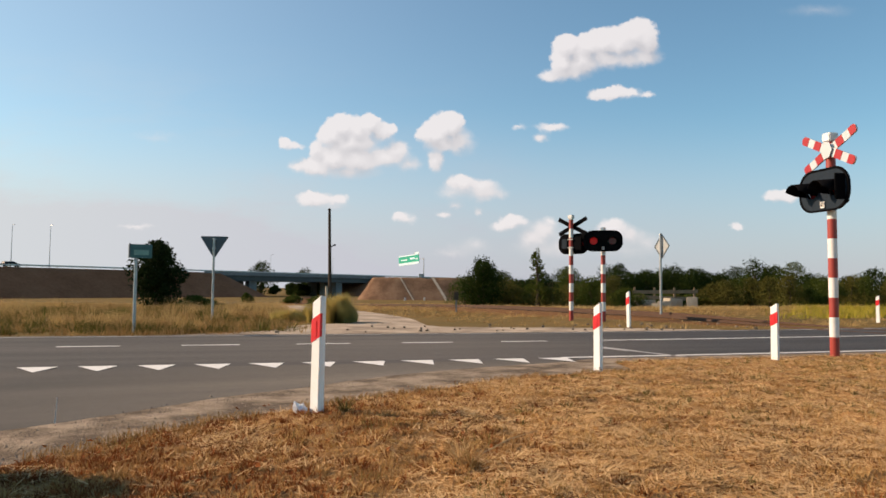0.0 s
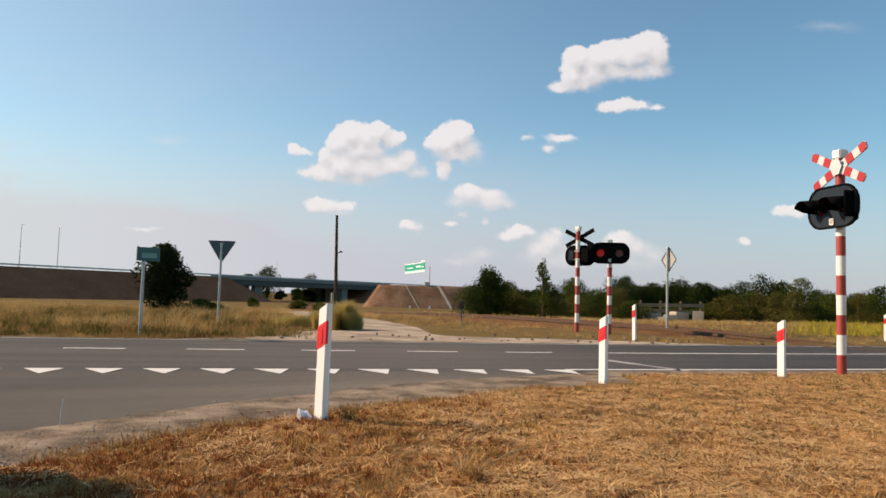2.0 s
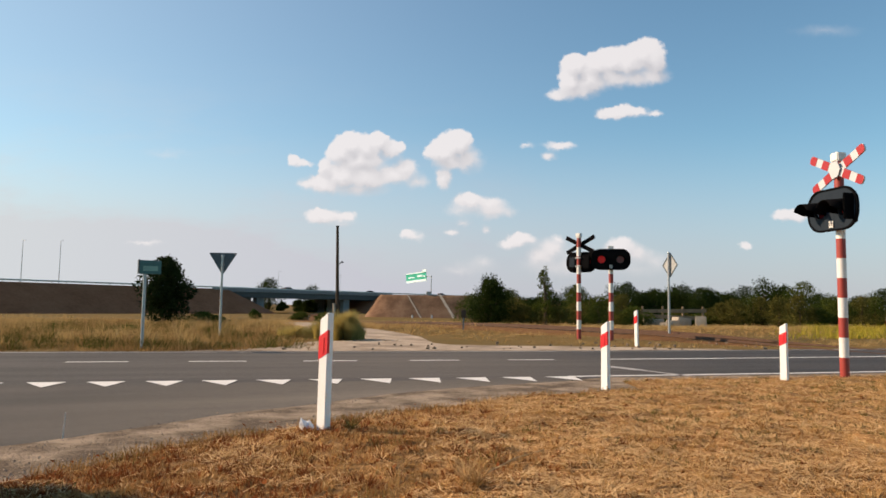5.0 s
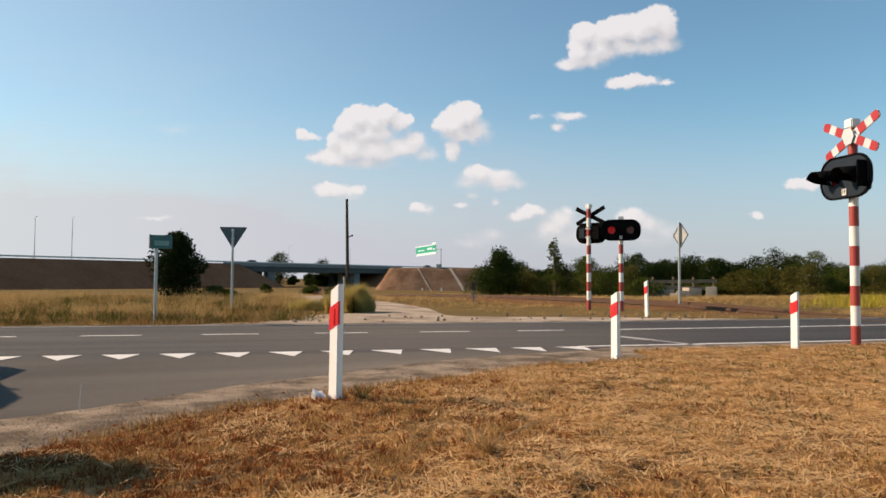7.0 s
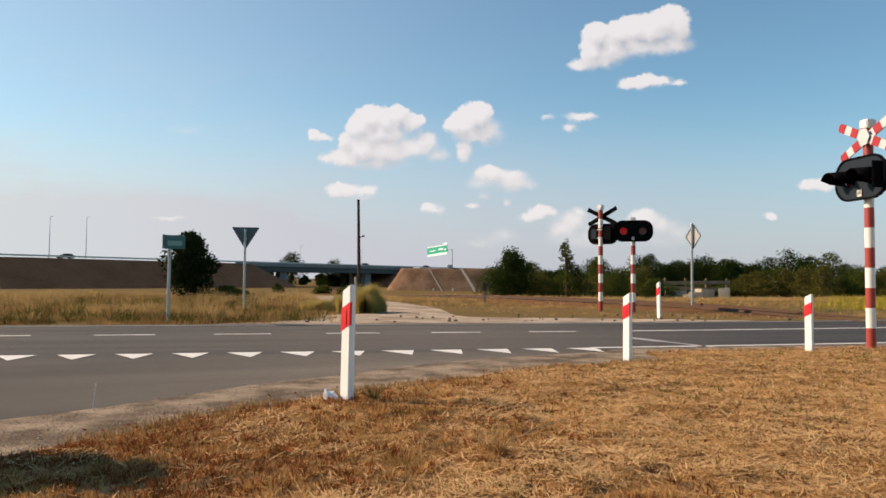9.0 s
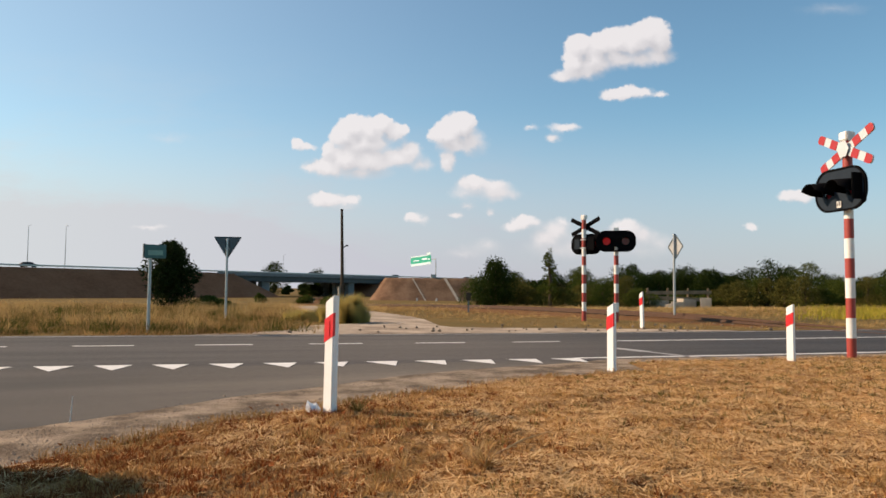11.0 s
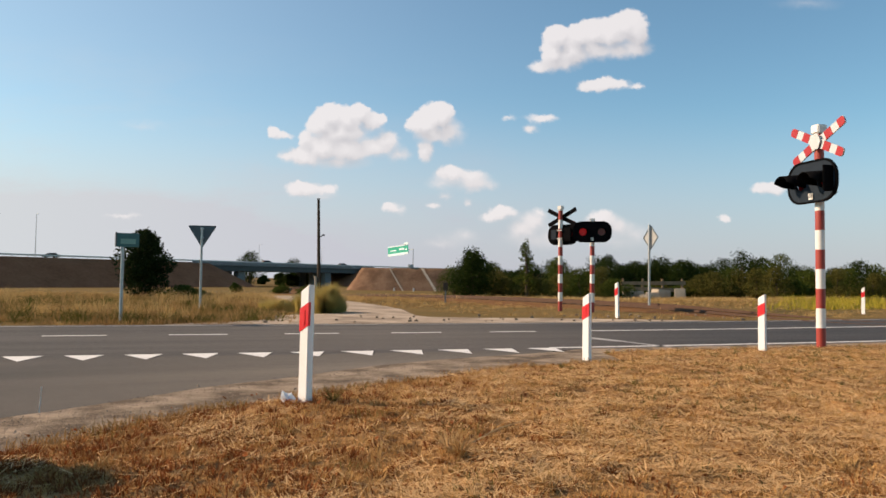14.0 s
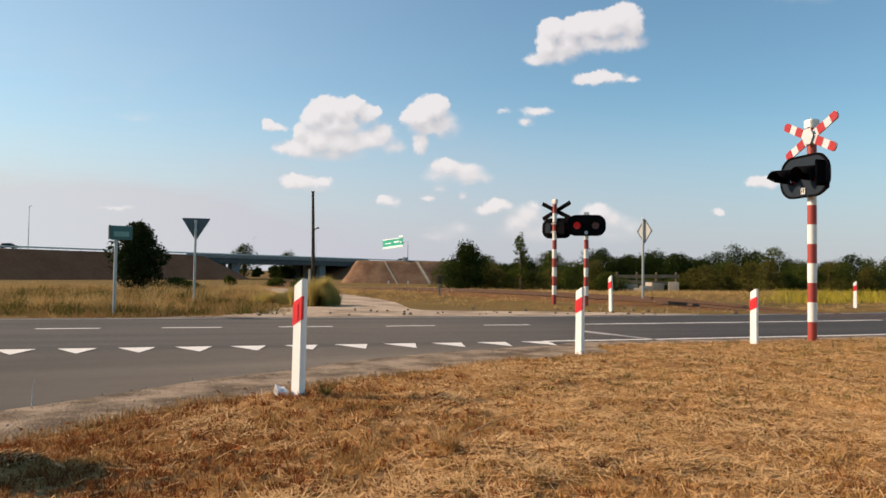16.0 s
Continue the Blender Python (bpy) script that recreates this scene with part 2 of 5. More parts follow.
# ---- materials ----
def material(name, base, second=None, rough=0.7, scale=6.0, fine=60.0, bump=0.0, metal=0.0, spread=0.5, island=0.0, piece=0.0,
             translucent=0.0, emit=0.0, contrast=0.25, spec=0.5, streak=None, dust=None):
    """A principled surface whose colour wanders between two tones at two scales of noise, with fine relief."""
    m = bpy.data.materials.new(name)
    m.use_nodes = True
    nt = m.node_tree
    bsdf = nt.nodes["Principled BSDF"]
    second = second or tuple(c * 0.72 for c in base)
    pos = nt.nodes.new("ShaderNodeTexCoord")

    def noise_tex(s, d):
        n = nt.nodes.new("ShaderNodeTexNoise")
        n.inputs["Scale"].default_value, n.inputs["Detail"].default_value, n.inputs["Roughness"].default_value = s, d, 0.6
        if streak and s == scale:
            mp = nt.nodes.new("ShaderNodeMapping")
            mp.vector_type = "TEXTURE"
            mp.inputs["Rotation"].default_value = (0, 0, radians(streak))
            mp.inputs["Scale"].default_value = (9.0, 0.6, 1.0)
            nt.links.new(pos.outputs["Object"], mp.inputs["Vector"])
            nt.links.new(mp.outputs[0], n.inputs["Vector"])
        else:
            nt.links.new(pos.outputs["Object"], n.inputs["Vector"])
        return n.outputs["Fac"]

    def calc(op, a, b, clamp=False):
        n = nt.nodes.new("ShaderNodeMath")
        n.operation, n.use_clamp = op, clamp
        for i, v in enumerate((a, b)):
            if isinstance(v, (int, float)):
                n.inputs[i].default_value = v
            else:
                nt.links.new(v, n.inputs[i])
        return n.outputs[0]

    big, small = noise_tex(scale, 4.0), noise_tex(fine, 3.0)
    fac = calc("ADD", calc("MULTIPLY", calc("SUBTRACT", big, 0.5), 1.0 / max(contrast, 0.01) * 0.5), 0.5)
    fac = calc("ADD", fac, calc("MULTIPLY", calc("SUBTRACT", small, 0.5), 1.2))
    if island:
        geo = nt.nodes.new("ShaderNodeNewGeometry")
        fac = calc("ADD", calc("MULTIPLY", fac, 1 - island), calc("MULTIPLY", geo.outputs["Random Per Island"], island))
    if piece:
        info = nt.nodes.new("ShaderNodeObjectInfo")
        fac = calc("ADD", calc("MULTIPLY", fac, 1 - piece), calc("MULTIPLY", info.outputs["Random"], piece))
    fac = calc("ADD", fac, 0.0, True)
    mix = nt.nodes.new("ShaderNodeMix")
    mix.data_type = "RGBA"
    mix.inputs[6].default_value, mix.inputs[7].default_value = (*base, 1), (*second, 1)
    nt.links.new(fac, mix.inputs[0])
    surface = mix.outputs[2]
    if dust:
        # pale dust carried onto the surface: a broken patch of its own
        tone_, centre, radii, most = dust
        mp = nt.nodes.new("ShaderNodeMapping")
        mp.vector_type = "TEXTURE"
        mp.inputs["Location"].default_value, mp.inputs["Scale"].default_value = centre, radii
        mp.inputs["Rotation"].default_value = (0, 0, radians(15))
        nt.links.new(pos.outputs["Object"], mp.inputs["Vector"])
        ln = nt.nodes.new("ShaderNodeVectorMath")
        ln.operation = "LENGTH"
        nt.links.new(mp.outputs[0], ln.inputs[0])
        amount = calc("SUBTRACT", 1.15, ln.outputs["Value"], True)
        amount = calc("MULTIPLY", amount, calc("ADD", calc("MULTIPLY", big, 1.1), calc("MULTIPLY", noise_tex(7.0, 5.0), 0.7)))
        amount = calc("MULTIPLY", amount, most, True)
        over = nt.nodes.new("ShaderNodeMix")
        over.data_type = "RGBA"
        nt.links.new(amount, over.inputs[0])
        nt.links.new(surface, over.inputs[6])
        over.inputs[7].default_value = (*tone_, 1)
        surface = over.outputs[2]
    nt.links.new(surface, bsdf.inputs["Base Color"])
    bsdf.inputs["Roughness"].default_value, bsdf.inputs["Metallic"].default_value = rough, metal
    bsdf.inputs["Specular IOR Level"].default_value = spec
    if bump:
        b = nt.nodes.new("ShaderNodeBump")
        b.inputs["Strength"].default_value, b.inputs["Distance"].default_value = 0.8, bump
        nt.links.new(small, b.inputs["Height"])
        nt.links.new(b.outputs[0], bsdf.inputs["Normal"])
    if emit:
        bsdf.inputs["Emission Color"].default_value = (*base, 1)
        bsdf.inputs["Emission Strength"].default_value = emit
    if translucent:
        t = nt.nodes.new("ShaderNodeBsdfTranslucent")
        nt.links.new(mix.outputs[2], t.inputs["Color"])
        ms = nt.nodes.new("ShaderNodeMixShader")
        ms.inputs[0].default_value = translucent
        nt.links.new(bsdf.outputs[0], ms.inputs[1])
        nt.links.new(t.outputs[0], ms.inputs[2])
        nt.links.new(ms.outputs[0], nt.nodes["Material Output"].inputs["Surface"])
    return m


M_SOIL = material("dry_soil", (0.10, 0.048, 0.021), (0.20, 0.105, 0.045), 0.95, 1.3, 24, 0.02, spec=0.06)
M_FIELD = material("dry_field", (0.17, 0.105, 0.038), (0.105, 0.078, 0.028), 0.95, 0.09, 2.2, 0.05, spec=0.06)
M_ASPHALT = material("worn_asphalt", (0.023, 0.0215, 0.0215), (0.047, 0.042, 0.040), 0.85, 1.0, 160, 0.004, contrast=0.13, streak=15, dust=((0.12, 0.10, 0.083), (-0.6, 12.8, 0), (5.4, 5.5, 4), 0.62), spec=0.4)
M_APRON = material("older_asphalt", (0.034, 0.0315, 0.030), (0.062, 0.055, 0.050), 0.9, 0.6, 130, 0.005, contrast=0.2, streak=25, dust=((0.18, 0.15, 0.12), (0.6, 7.6, 0), (4.4, 3.2, 4), 0.85), spec=0.35)
M_GRAVEL = material("pale_gravel", (0.32, 0.25, 0.187), (0.115, 0.086, 0.063), 0.95, 2.2, 45, 0.03, contrast=0.12, spec=0.1)
M_DIRT = material("pale_track_dirt", (0.44, 0.36, 0.285), (0.23, 0.18, 0.138), 0.95, 0.75, 22, 0.03, contrast=0.14, spec=0.06)
M_STONE = material("gravel_stone", (0.36, 0.29, 0.23), (0.13, 0.10, 0.078), 0.9, 4, 40, 0.0, island=0.85, spec=0.06)
M_BALLAST = material("rusty_ballast", (0.125, 0.055, 0.022), (0.18, 0.095, 0.042), 0.95, 1.5, 20, 0.03, spec=0.06)
M_PAINT = material("road_paint", (0.78, 0.77, 0.74), (0.52, 0.50, 0.48), 0.6, 5, 90, 0.001, contrast=0.6)
M_FADED = material("faded_road_paint", (0.42, 0.40, 0.39), (0.24, 0.23, 0.22), 0.7, 5, 90, 0.001, contrast=0.5)
M_WHITE = material("white_plastic", (0.82, 0.83, 0.84), (0.70, 0.69, 0.67), 0.45, 9, 60, 0.0, contrast=0.8)
M_RED = material("red_enamel", (0.38, 0.008, 0.010), (0.31, 0.009, 0.011), 0.42, 9, 60, 0.0, contrast=0.6)
M_BAND = material("red_reflective_band", (0.70, 0.012, 0.020), (0.58, 0.012, 0.018), 0.4, 9, 60, contrast=0.6)
M_POLEWHITE = material("white_pole_paint", (0.80, 0.79, 0.76), (0.58, 0.55, 0.52), 0.5, 9, 50, 0.0, contrast=0.6)
M_POLERED = material("red_pole_paint", (0.34, 0.032, 0.022), (0.27, 0.038, 0.028), 0.5, 9, 50, 0.0, contrast=0.5)
M_BLACK = material("black_enamel", (0.0035, 0.0035, 0.004), (0.006, 0.006, 0.007), 0.85, 8, 70, spec=0.02)
M_CHARCOAL = material("charcoal_backboard", (0.011, 0.019, 0.029), (0.017, 0.026, 0.037), 0.55, 6, 60, spec=0.10)
M_LENS = material("dark_red_lens", (0.22, 0.014, 0.018), (0.15, 0.010, 0.012), 0.25, 30, 200)
M_LAMP = material("glowing_red_lamp", (0.36, 0.004, 0.005), (0.12, 0.003, 0.003), 0.4, 9, 22, emit=0.34)
M_STEEL = material("galvanised_steel", (0.42, 0.43, 0.43), (0.30, 0.31, 0.32), 0.45, 14, 90, 0.0, 0.6)
M_SIGNBACK = material("dark_sign_back", (0.055, 0.08, 0.095), (0.075, 0.10, 0.115), 0.55, 7, 60)
M_TEAL = material("green_sign_face", (0.03, 0.13, 0.125), (0.02, 0.085, 0.085), 0.4, 7, 60)
M_PALEGREEN = material("pale_green_sign_band", (0.17, 0.33, 0.27), (0.12, 0.26, 0.22), 0.4, 7, 60)
M_DIAMOND = material("pale_sign_back", (0.36, 0.37, 0.37), (0.28, 0.29, 0.29), 0.5, 7, 60)
M_WOOD = material("weathered_pole_wood", (0.05, 0.036, 0.028), (0.09, 0.066, 0.05), 0.9, 3, 40, 0.01, spec=0.06)
M_CONCRETE = material("grey_concrete", (0.20, 0.21, 0.22), (0.14, 0.15, 0.16), 0.9, 0.5, 6, 0.01)
M_GIRDER = material("blue_grey_girder", (0.045, 0.056, 0.064), (0.032, 0.042, 0.048), 0.6, 0.3, 4)
M_PALECONC = material("pale_concrete", (0.46, 0.40, 0.33), (0.30, 0.25, 0.20), 0.9, 1.2, 12, 0.02, spec=0.06)
M_OLDTIMBER = material("weathered_timber", (0.30, 0.215, 0.14), (0.17, 0.12, 0.08), 0.9, 1.5, 12, 0.01, spec=0.1)
M_BANK = material("brown_embankment", (0.215, 0.075, 0.037), (0.32, 0.124, 0.066), 0.95, 0.12, 1.3, 0.15, spec=0.06)
M_MOUND = material("bare_mound_earth", (0.125, 0.070, 0.044), (0.22, 0.132, 0.085), 0.95, 0.25, 2.2, 0.15, contrast=0.16, spec=0.06)
M_GREENSIGN = material("motorway_green", (0.0, 0.46, 0.31), (0.0, 0.40, 0.27), 0.35, 0.4, 4)
M_SIGNWHITE = material("sign_white", (0.50, 0.53, 0.55), (0.43, 0.46, 0.48), 0.35, 0.4, 4)
M_SIGNBRIGHT = material("retroreflective_white", (0.80, 0.97, 0.99), (0.76, 0.94, 0.97), 0.35, 0.4, 4)
M_CARDARK = material("dark_car_paint", (0.012, 0.013, 0.015), (0.02, 0.021, 0.024), 0.5, 2, 20, spec=0.2)
M_CARGREY = material("grey_car_paint", (0.035, 0.035, 0.037), (0.05, 0.05, 0.052), 0.5, 2, 20, spec=0.2)
M_GLASSY = material("car_window", (0.010, 0.012, 0.015), (0.014, 0.017, 0.02), 0.35, 2, 20, spec=0.3)
M_TYRE = material("tyre_rubber", (0.02, 0.02, 0.02), (0.03, 0.03, 0.03), 0.9, 9, 60)
M_BARK = material("bark", (0.10, 0.07, 0.05), (0.05, 0.035, 0.028), 0.95, 5, 40, 0.02, spec=0.06)
M_LEAF_DARK = material("dark_foliage", (0.010, 0.022, 0.004), (0.032, 0.050, 0.010), 0.8, 0.6, 8, island=0.6, translucent=0.25, spec=0.05)
M_LEAF_BLACK = material("shaded_dense_foliage", (0.007, 0.014, 0.004), (0.024, 0.038, 0.010), 0.8, 1.0, 8, island=0.7, translucent=0.15, spec=0.05)
M_LEAF = material("green_foliage", (0.030, 0.050, 0.008), (0.078, 0.092, 0.018), 0.8, 0.5, 8, island=0.6, translucent=0.3, spec=0.05)
M_LEAF_OLIVE = material("olive_foliage", (0.055, 0.056, 0.012), (0.120, 0.105, 0.028), 0.8, 0.6, 8, island=0.6, translucent=0.3, spec=0.05)
M_STRAW = material("cut_straw", (0.62, 0.385, 0.155), (0.27, 0.125, 0.042), 0.85, 0.7, 7, island=0.45, translucent=0.2, contrast=0.16, spec=0.12)
M_STRAW_PALE = material("pale_straw", (0.76, 0.52, 0.27), (0.46, 0.265, 0.112), 0.8, 1.0, 9, island=0.6, translucent=0.2, spec=0.15)
M_RUST_LEAF = material("rusty_dead_leaves", (0.31, 0.096, 0.030), (0.125, 0.044, 0.017), 0.85, 1.2, 12, island=0.55, translucent=0.2, spec=0.06)
M_TALL = material("tall_dry_grass", (0.46, 0.27, 0.112), (0.14, 0.084, 0.031), 0.85, 0.45, 1.8, island=0.5, translucent=0.25, contrast=0.14, spec=0.1)
M_PALETALL = material("pale_seeding_grass", (0.62, 0.42, 0.185), (0.31, 0.19, 0.076), 0.85, 0.5, 2.0, island=0.5, translucent=0.3, contrast=0.16, spec=0.1)
M_THATCH = material("brown_grass_thatch", (0.20, 0.095, 0.037), (0.40, 0.235, 0.105), 0.95, 1.1, 30, 0.03, contrast=0.16, spec=0.06)
M_GREENGRASS = material("green_weed", (0.12, 0.11, 0.03), (0.24, 0.17, 0.06), 0.8, 0.6, 9, island=0.7, translucent=0.3, spec=0.06)
M_CLUMP = material("olive_tall_grass", (0.50, 0.38, 0.13), (0.30, 0.24, 0.08), 0.85, 2.5, 14, island=0.5, translucent=0.4, spec=0.2)
M_GOLDEN = material("yellow_flowering_weed", (0.42, 0.33, 0.04), (0.25, 0.215, 0.04), 0.8, 0.4, 5, island=0.6, translucent=0.3, spec=0.06)
M_RAIL = material("rusty_rail", (0.055, 0.03, 0.02), (0.085, 0.046, 0.03), 0.85, 6, 50, spec=0.2)
M_SLEEPER = material("old_sleeper", (0.08, 0.05, 0.035), (0.12, 0.08, 0.055), 0.9, 3, 30, 0.01, piece=0.5, spec=0.06)
M_PLASTIC = material("crumpled_white_plastic", (0.72, 0.74, 0.78), (0.55, 0.57, 0.62), 0.4, 20, 90)


# ---- building helpers ----
def mesh_from(name, verts, faces, mat, smooth=False):
    me = bpy.data.meshes.new(name)
    me.from_pydata([tuple(map(float, v)) for v in verts], [], faces)
    me.materials.append(mat)
    if smooth:
        me.shade_smooth()
    return me


def part(name, bm, mat, parent=None, label="", smooth=False):
    """Links a bmesh as one mesh object, under a thing or part if one is given."""
    me = bpy.data.meshes.new(name)
    bmesh.ops.recalc_face_normals(bm, faces=bm.faces)
    bm.to_mesh(me)
    bm.free()
    me.materials.append(mat)
    if smooth:
        me.shade_smooth()
    ob = new(name, me)
    if parent:
        ob.parent = parent
    if label:
        ob["label"] = label
    return ob


def thing(name, m, label, category, group="", kind=""):
    ob = new(name)
    ob.empty_display_size = 0.2
    ob.matrix_basis = m
    return tagged(ob, label, category, group, kind)


def box(sx, sy, sz, at=(0, 0, 0), bevel=0.0, turn=None, bm=None):
    bm = bm or bmesh.new()
    m = Matrix.Translation(at) @ (turn or Matrix.Identity(4)) @ Matrix.Diagonal((sx, sy, sz, 1))
    made = bmesh.ops.create_cube(bm, size=1, matrix=m)
    if bevel:
        edges = list({e for v in made["verts"] for e in v.link_edges})
        bmesh.ops.bevel(bm, geom=edges, offset=bevel, segments=2, affect="EDGES")
    return bm


def rod(r1, r2, z0, z1, at=(0, 0), sides=16, bm=None):
    bm = bm or bmesh.new()
    bmesh.ops.create_cone(bm, cap_ends=True, segments=sides, radius1=r1, radius2=r2, depth=z1 - z0,
                          matrix=Matrix.Translation((at[0], at[1], (z0 + z1) / 2)))
    return bm


def tube(a, b, r1, r2, sides=8, bm=None):
    """A tapered round bar from a to b."""
    bm = bm or bmesh.new()
    a, b = Vector(a), Vector(b)
    m = Matrix.Translation((a + b) / 2) @ (b - a).to_track_quat("Z", "Y").to_matrix().to_4x4()
    bmesh.ops.create_cone(bm, cap_ends=True, segments=sides, radius1=r1, radius2=r2, depth=(b - a).length, matrix=m)
    return bm


def plate(outline, depth, holes=()):
    """A flat plate in the xz plane, y from 0 to depth, with holes through it."""
    bm = bmesh.new()
    for loop in (outline, *holes):
        vs = [bm.verts.new((x, 0, z)) for x, z in loop]
        for i in range(len(vs)):
            bm.edges.new((vs[i], vs[(i + 1) % len(vs)]))
    bmesh.ops.triangle_fill(bm, use_beauty=True, use_dissolve=False, edges=bm.edges[:])
    got = bmesh.ops.extrude_face_region(bm, geom=bm.faces[:])
    bmesh.ops.translate(bm, vec=(0, depth, 0), verts=[v for v in got["geom"] if isinstance(v, bmesh.types.BMVert)])
    return bm


def circle(cx, cz, r, n=20):
    return [(cx + r * math.cos(2 * math.pi * i / n), cz + r * math.sin(2 * math.pi * i / n)) for i in range(n)]


def rounded(w, h, r, n=6):
    pts = []
    for cx, cz, a0 in ((w / 2 - r, h / 2 - r, 0), (-w / 2 + r, h / 2 - r, 90), (-w / 2 + r, -h / 2 + r, 180), (w / 2 - r, -h / 2 + r, 270)):
        for i in range(n + 1):
            a = radians(a0 + 90 * i / n)
            pts.append((cx + r * math.cos(a), cz + r * math.sin(a)))
    return pts


def facing(angle):
    """Turn that makes a thing's front, its -y side, face the compass angle (degrees from +x towards +y)."""
    return angle + 90


# ---- the plan: the main road runs along ROAD_U; offsets count across it ----
ROAD_U = Vector((math.cos(radians(15)), math.sin(radians(15))))
ROAD_N = Vector((-ROAD_U.y, ROAD_U.x))
NEAR, CENTRE, FAR = 9.85, 13.08, 15.6
ROAD_Z = -0.023      # the carriageway lies a little below the verge


def bend(s):
    return 0.0042 * max(0.0, s - 3) ** 2 if s < 40 else 5.75 + 0.31 * (s - 40)


def on_road(s, o, z=0.0):
    p = ROAD_U * s + ROAD_N * (o + bend(s))
    return (p.x, p.y, z)


def fall(x, y):
    """Height of the natural ground: level by the road, sinking to lower fields behind."""
    o = -ROAD_U.y * x + ROAD_U.x * y
    k = min(1.0, max(0.0, (o - 24) / 110))
    return -2.2 * (k * k * (3 - 2 * k))


def strip(s0, s1, o0, o1, z, step=1.0, thick=0.0, bm=None):
    """A band along the road from s0 to s1 between the offsets o0 and o1."""
    bm = bm or bmesh.new()
    n = max(1, int(math.ceil((s1 - s0) / step)))
    rows = []
    for i in range(n + 1):
        s = s0 + (s1 - s0) * i / n
        rows.append([bm.verts.new(on_road(s, o0, z)), bm.verts.new(on_road(s, o1, z))])
    for a, b in zip(rows, rows[1:]):
        bm.faces.new((a[0], b[0], b[1], a[1]))
    if thick:
        got = bmesh.ops.extrude_face_region(bm, geom=bm.faces[:])
        bmesh.ops.translate(bm, vec=(0, 0, -thick), verts=[v for v in got["geom"] if isinstance(v, bmesh.types.BMVert)])
    return bm


def slab(points, z, thick):
    bm = bmesh.new()
    vs = [bm.verts.new((x, y, z)) for x, y in points]
    es = [bm.edges.new((vs[i], vs[(i + 1) % len(vs)])) for i in range(len(vs))]
    bmesh.ops.triangle_fill(bm, use_beauty=True, edges=es)
    got = bmesh.ops.extrude_face_region(bm, geom=bm.faces[:])
    bmesh.ops.translate(bm, vec=(0, 0, -thick), verts=[v for v in got["geom"] if isinstance(v, bmesh.types.BMVert)])
    return bm


def smooth_line(points, per=8):
    """Catmull-Rom through the points."""
    P = [Vector(p) for p in points]
    P = [P[0] * 2 - P[1], *P, P[-1] * 2 - P[-2]]
    out = []
    for i in range(1, len(P) - 2):
        for k in range(per):
            t = k / per
            a, b, c, d = P[i - 1:i + 3]
            out.append(0.5 * (2 * b + (c - a) * t + (2 * a - 5 * b + 4 * c - d) * t * t + (3 * b - a - 3 * c + d) * t ** 3))
    out.append(P[-2])
    return out


def rough_line(points, amp, rng, per=10):
    return [(p.x + rng.uniform(-amp, amp), p.y + rng.uniform(-amp, amp)) for p in smooth_line(points, per)]


rng = random.Random(4)

# ---- ground: one sheet to the horizon ----
xs = sorted({*np.linspace(-2600, -160, 14), *np.linspace(-150, 150, 61), *np.linspace(160, 2600, 14)})
ys = sorted({*np.linspace(-400, -30, 8), *np.linspace(-25, 150, 71), *np.linspace(160, 420, 14), *np.linspace(500, 3600, 10)})
verts = [(x, y, fall(x, y) - 0.10 + (0.06 * noise.noise(Vector((x * 0.3, y * 0.3, 0))) if abs(x) < 60 and y < 90 else 0)) for y in ys for x in xs]
nx = len(xs)
faces = [(j * nx + i, j * nx + i + 1, (j + 1) * nx + i + 1, (j + 1) * nx + i) for j in range(len(ys) - 1) for i in range(nx - 1)]
tagged(new("ground", mesh_from("ground", verts, faces, M_FIELD, True)), "dry sunburnt field with low grass", "ground", kind="structure")

# near verge: raised ground of cut, dried grass; its edge follows the curve of the side road
VERGE_EDGE = [(-3.1, -30), (-3.1, -6), (-3.0, 1.2), (-2.68, 3.4), (-2.2, 4.3), (-1.88, 5.0), (-1.45, 5.6), (-0.95, 6.15), (-0.25, 6.95), (0.95, 8.15), (2.4, 8.95)]
edge_pts = rough_line(VERGE_EDGE, 0.035, rng, 10) + [on_road(s, NEAR - 0.72 + rng.uniform(-0.06, 0.06))[:2] for s in np.linspace(5.5, 60, 60)]
verge = part("verge", slab(edge_pts + [(70, -30)], 0.0, 0.25), M_SOIL, None)
tagged(verge, "near verge of bare soil under dry mown grass", "verge", kind="structure")



def turf(x, y):
    """Height of the uneven turf on the near verge."""
    o = -ROAD_U.y * x + ROAD_U.x * y
    s = ROAD_U.x * x + ROAD_U.y * y
    rim = min(x - float(np.interp(y, [p[1] for p in VERGE_EDGE], [p[0] for p in VERGE_EDGE])), NEAR - 0.8 + bend(s) - o)
    if rim <= 0:
        return -0.01
    k = min(1.0, rim / 1.6)
    h = 0.012 + 0.040 * (noise.noise(Vector((x * 1.3, y * 1.3, 4))) + 0.35) + 0.040 * noise.noise(Vector((x * 4.0, y * 4.0, 8))) + 0.020 * noise.noise(Vector((x * 11, y * 11, 2)))
    return max(0.004, h) * k


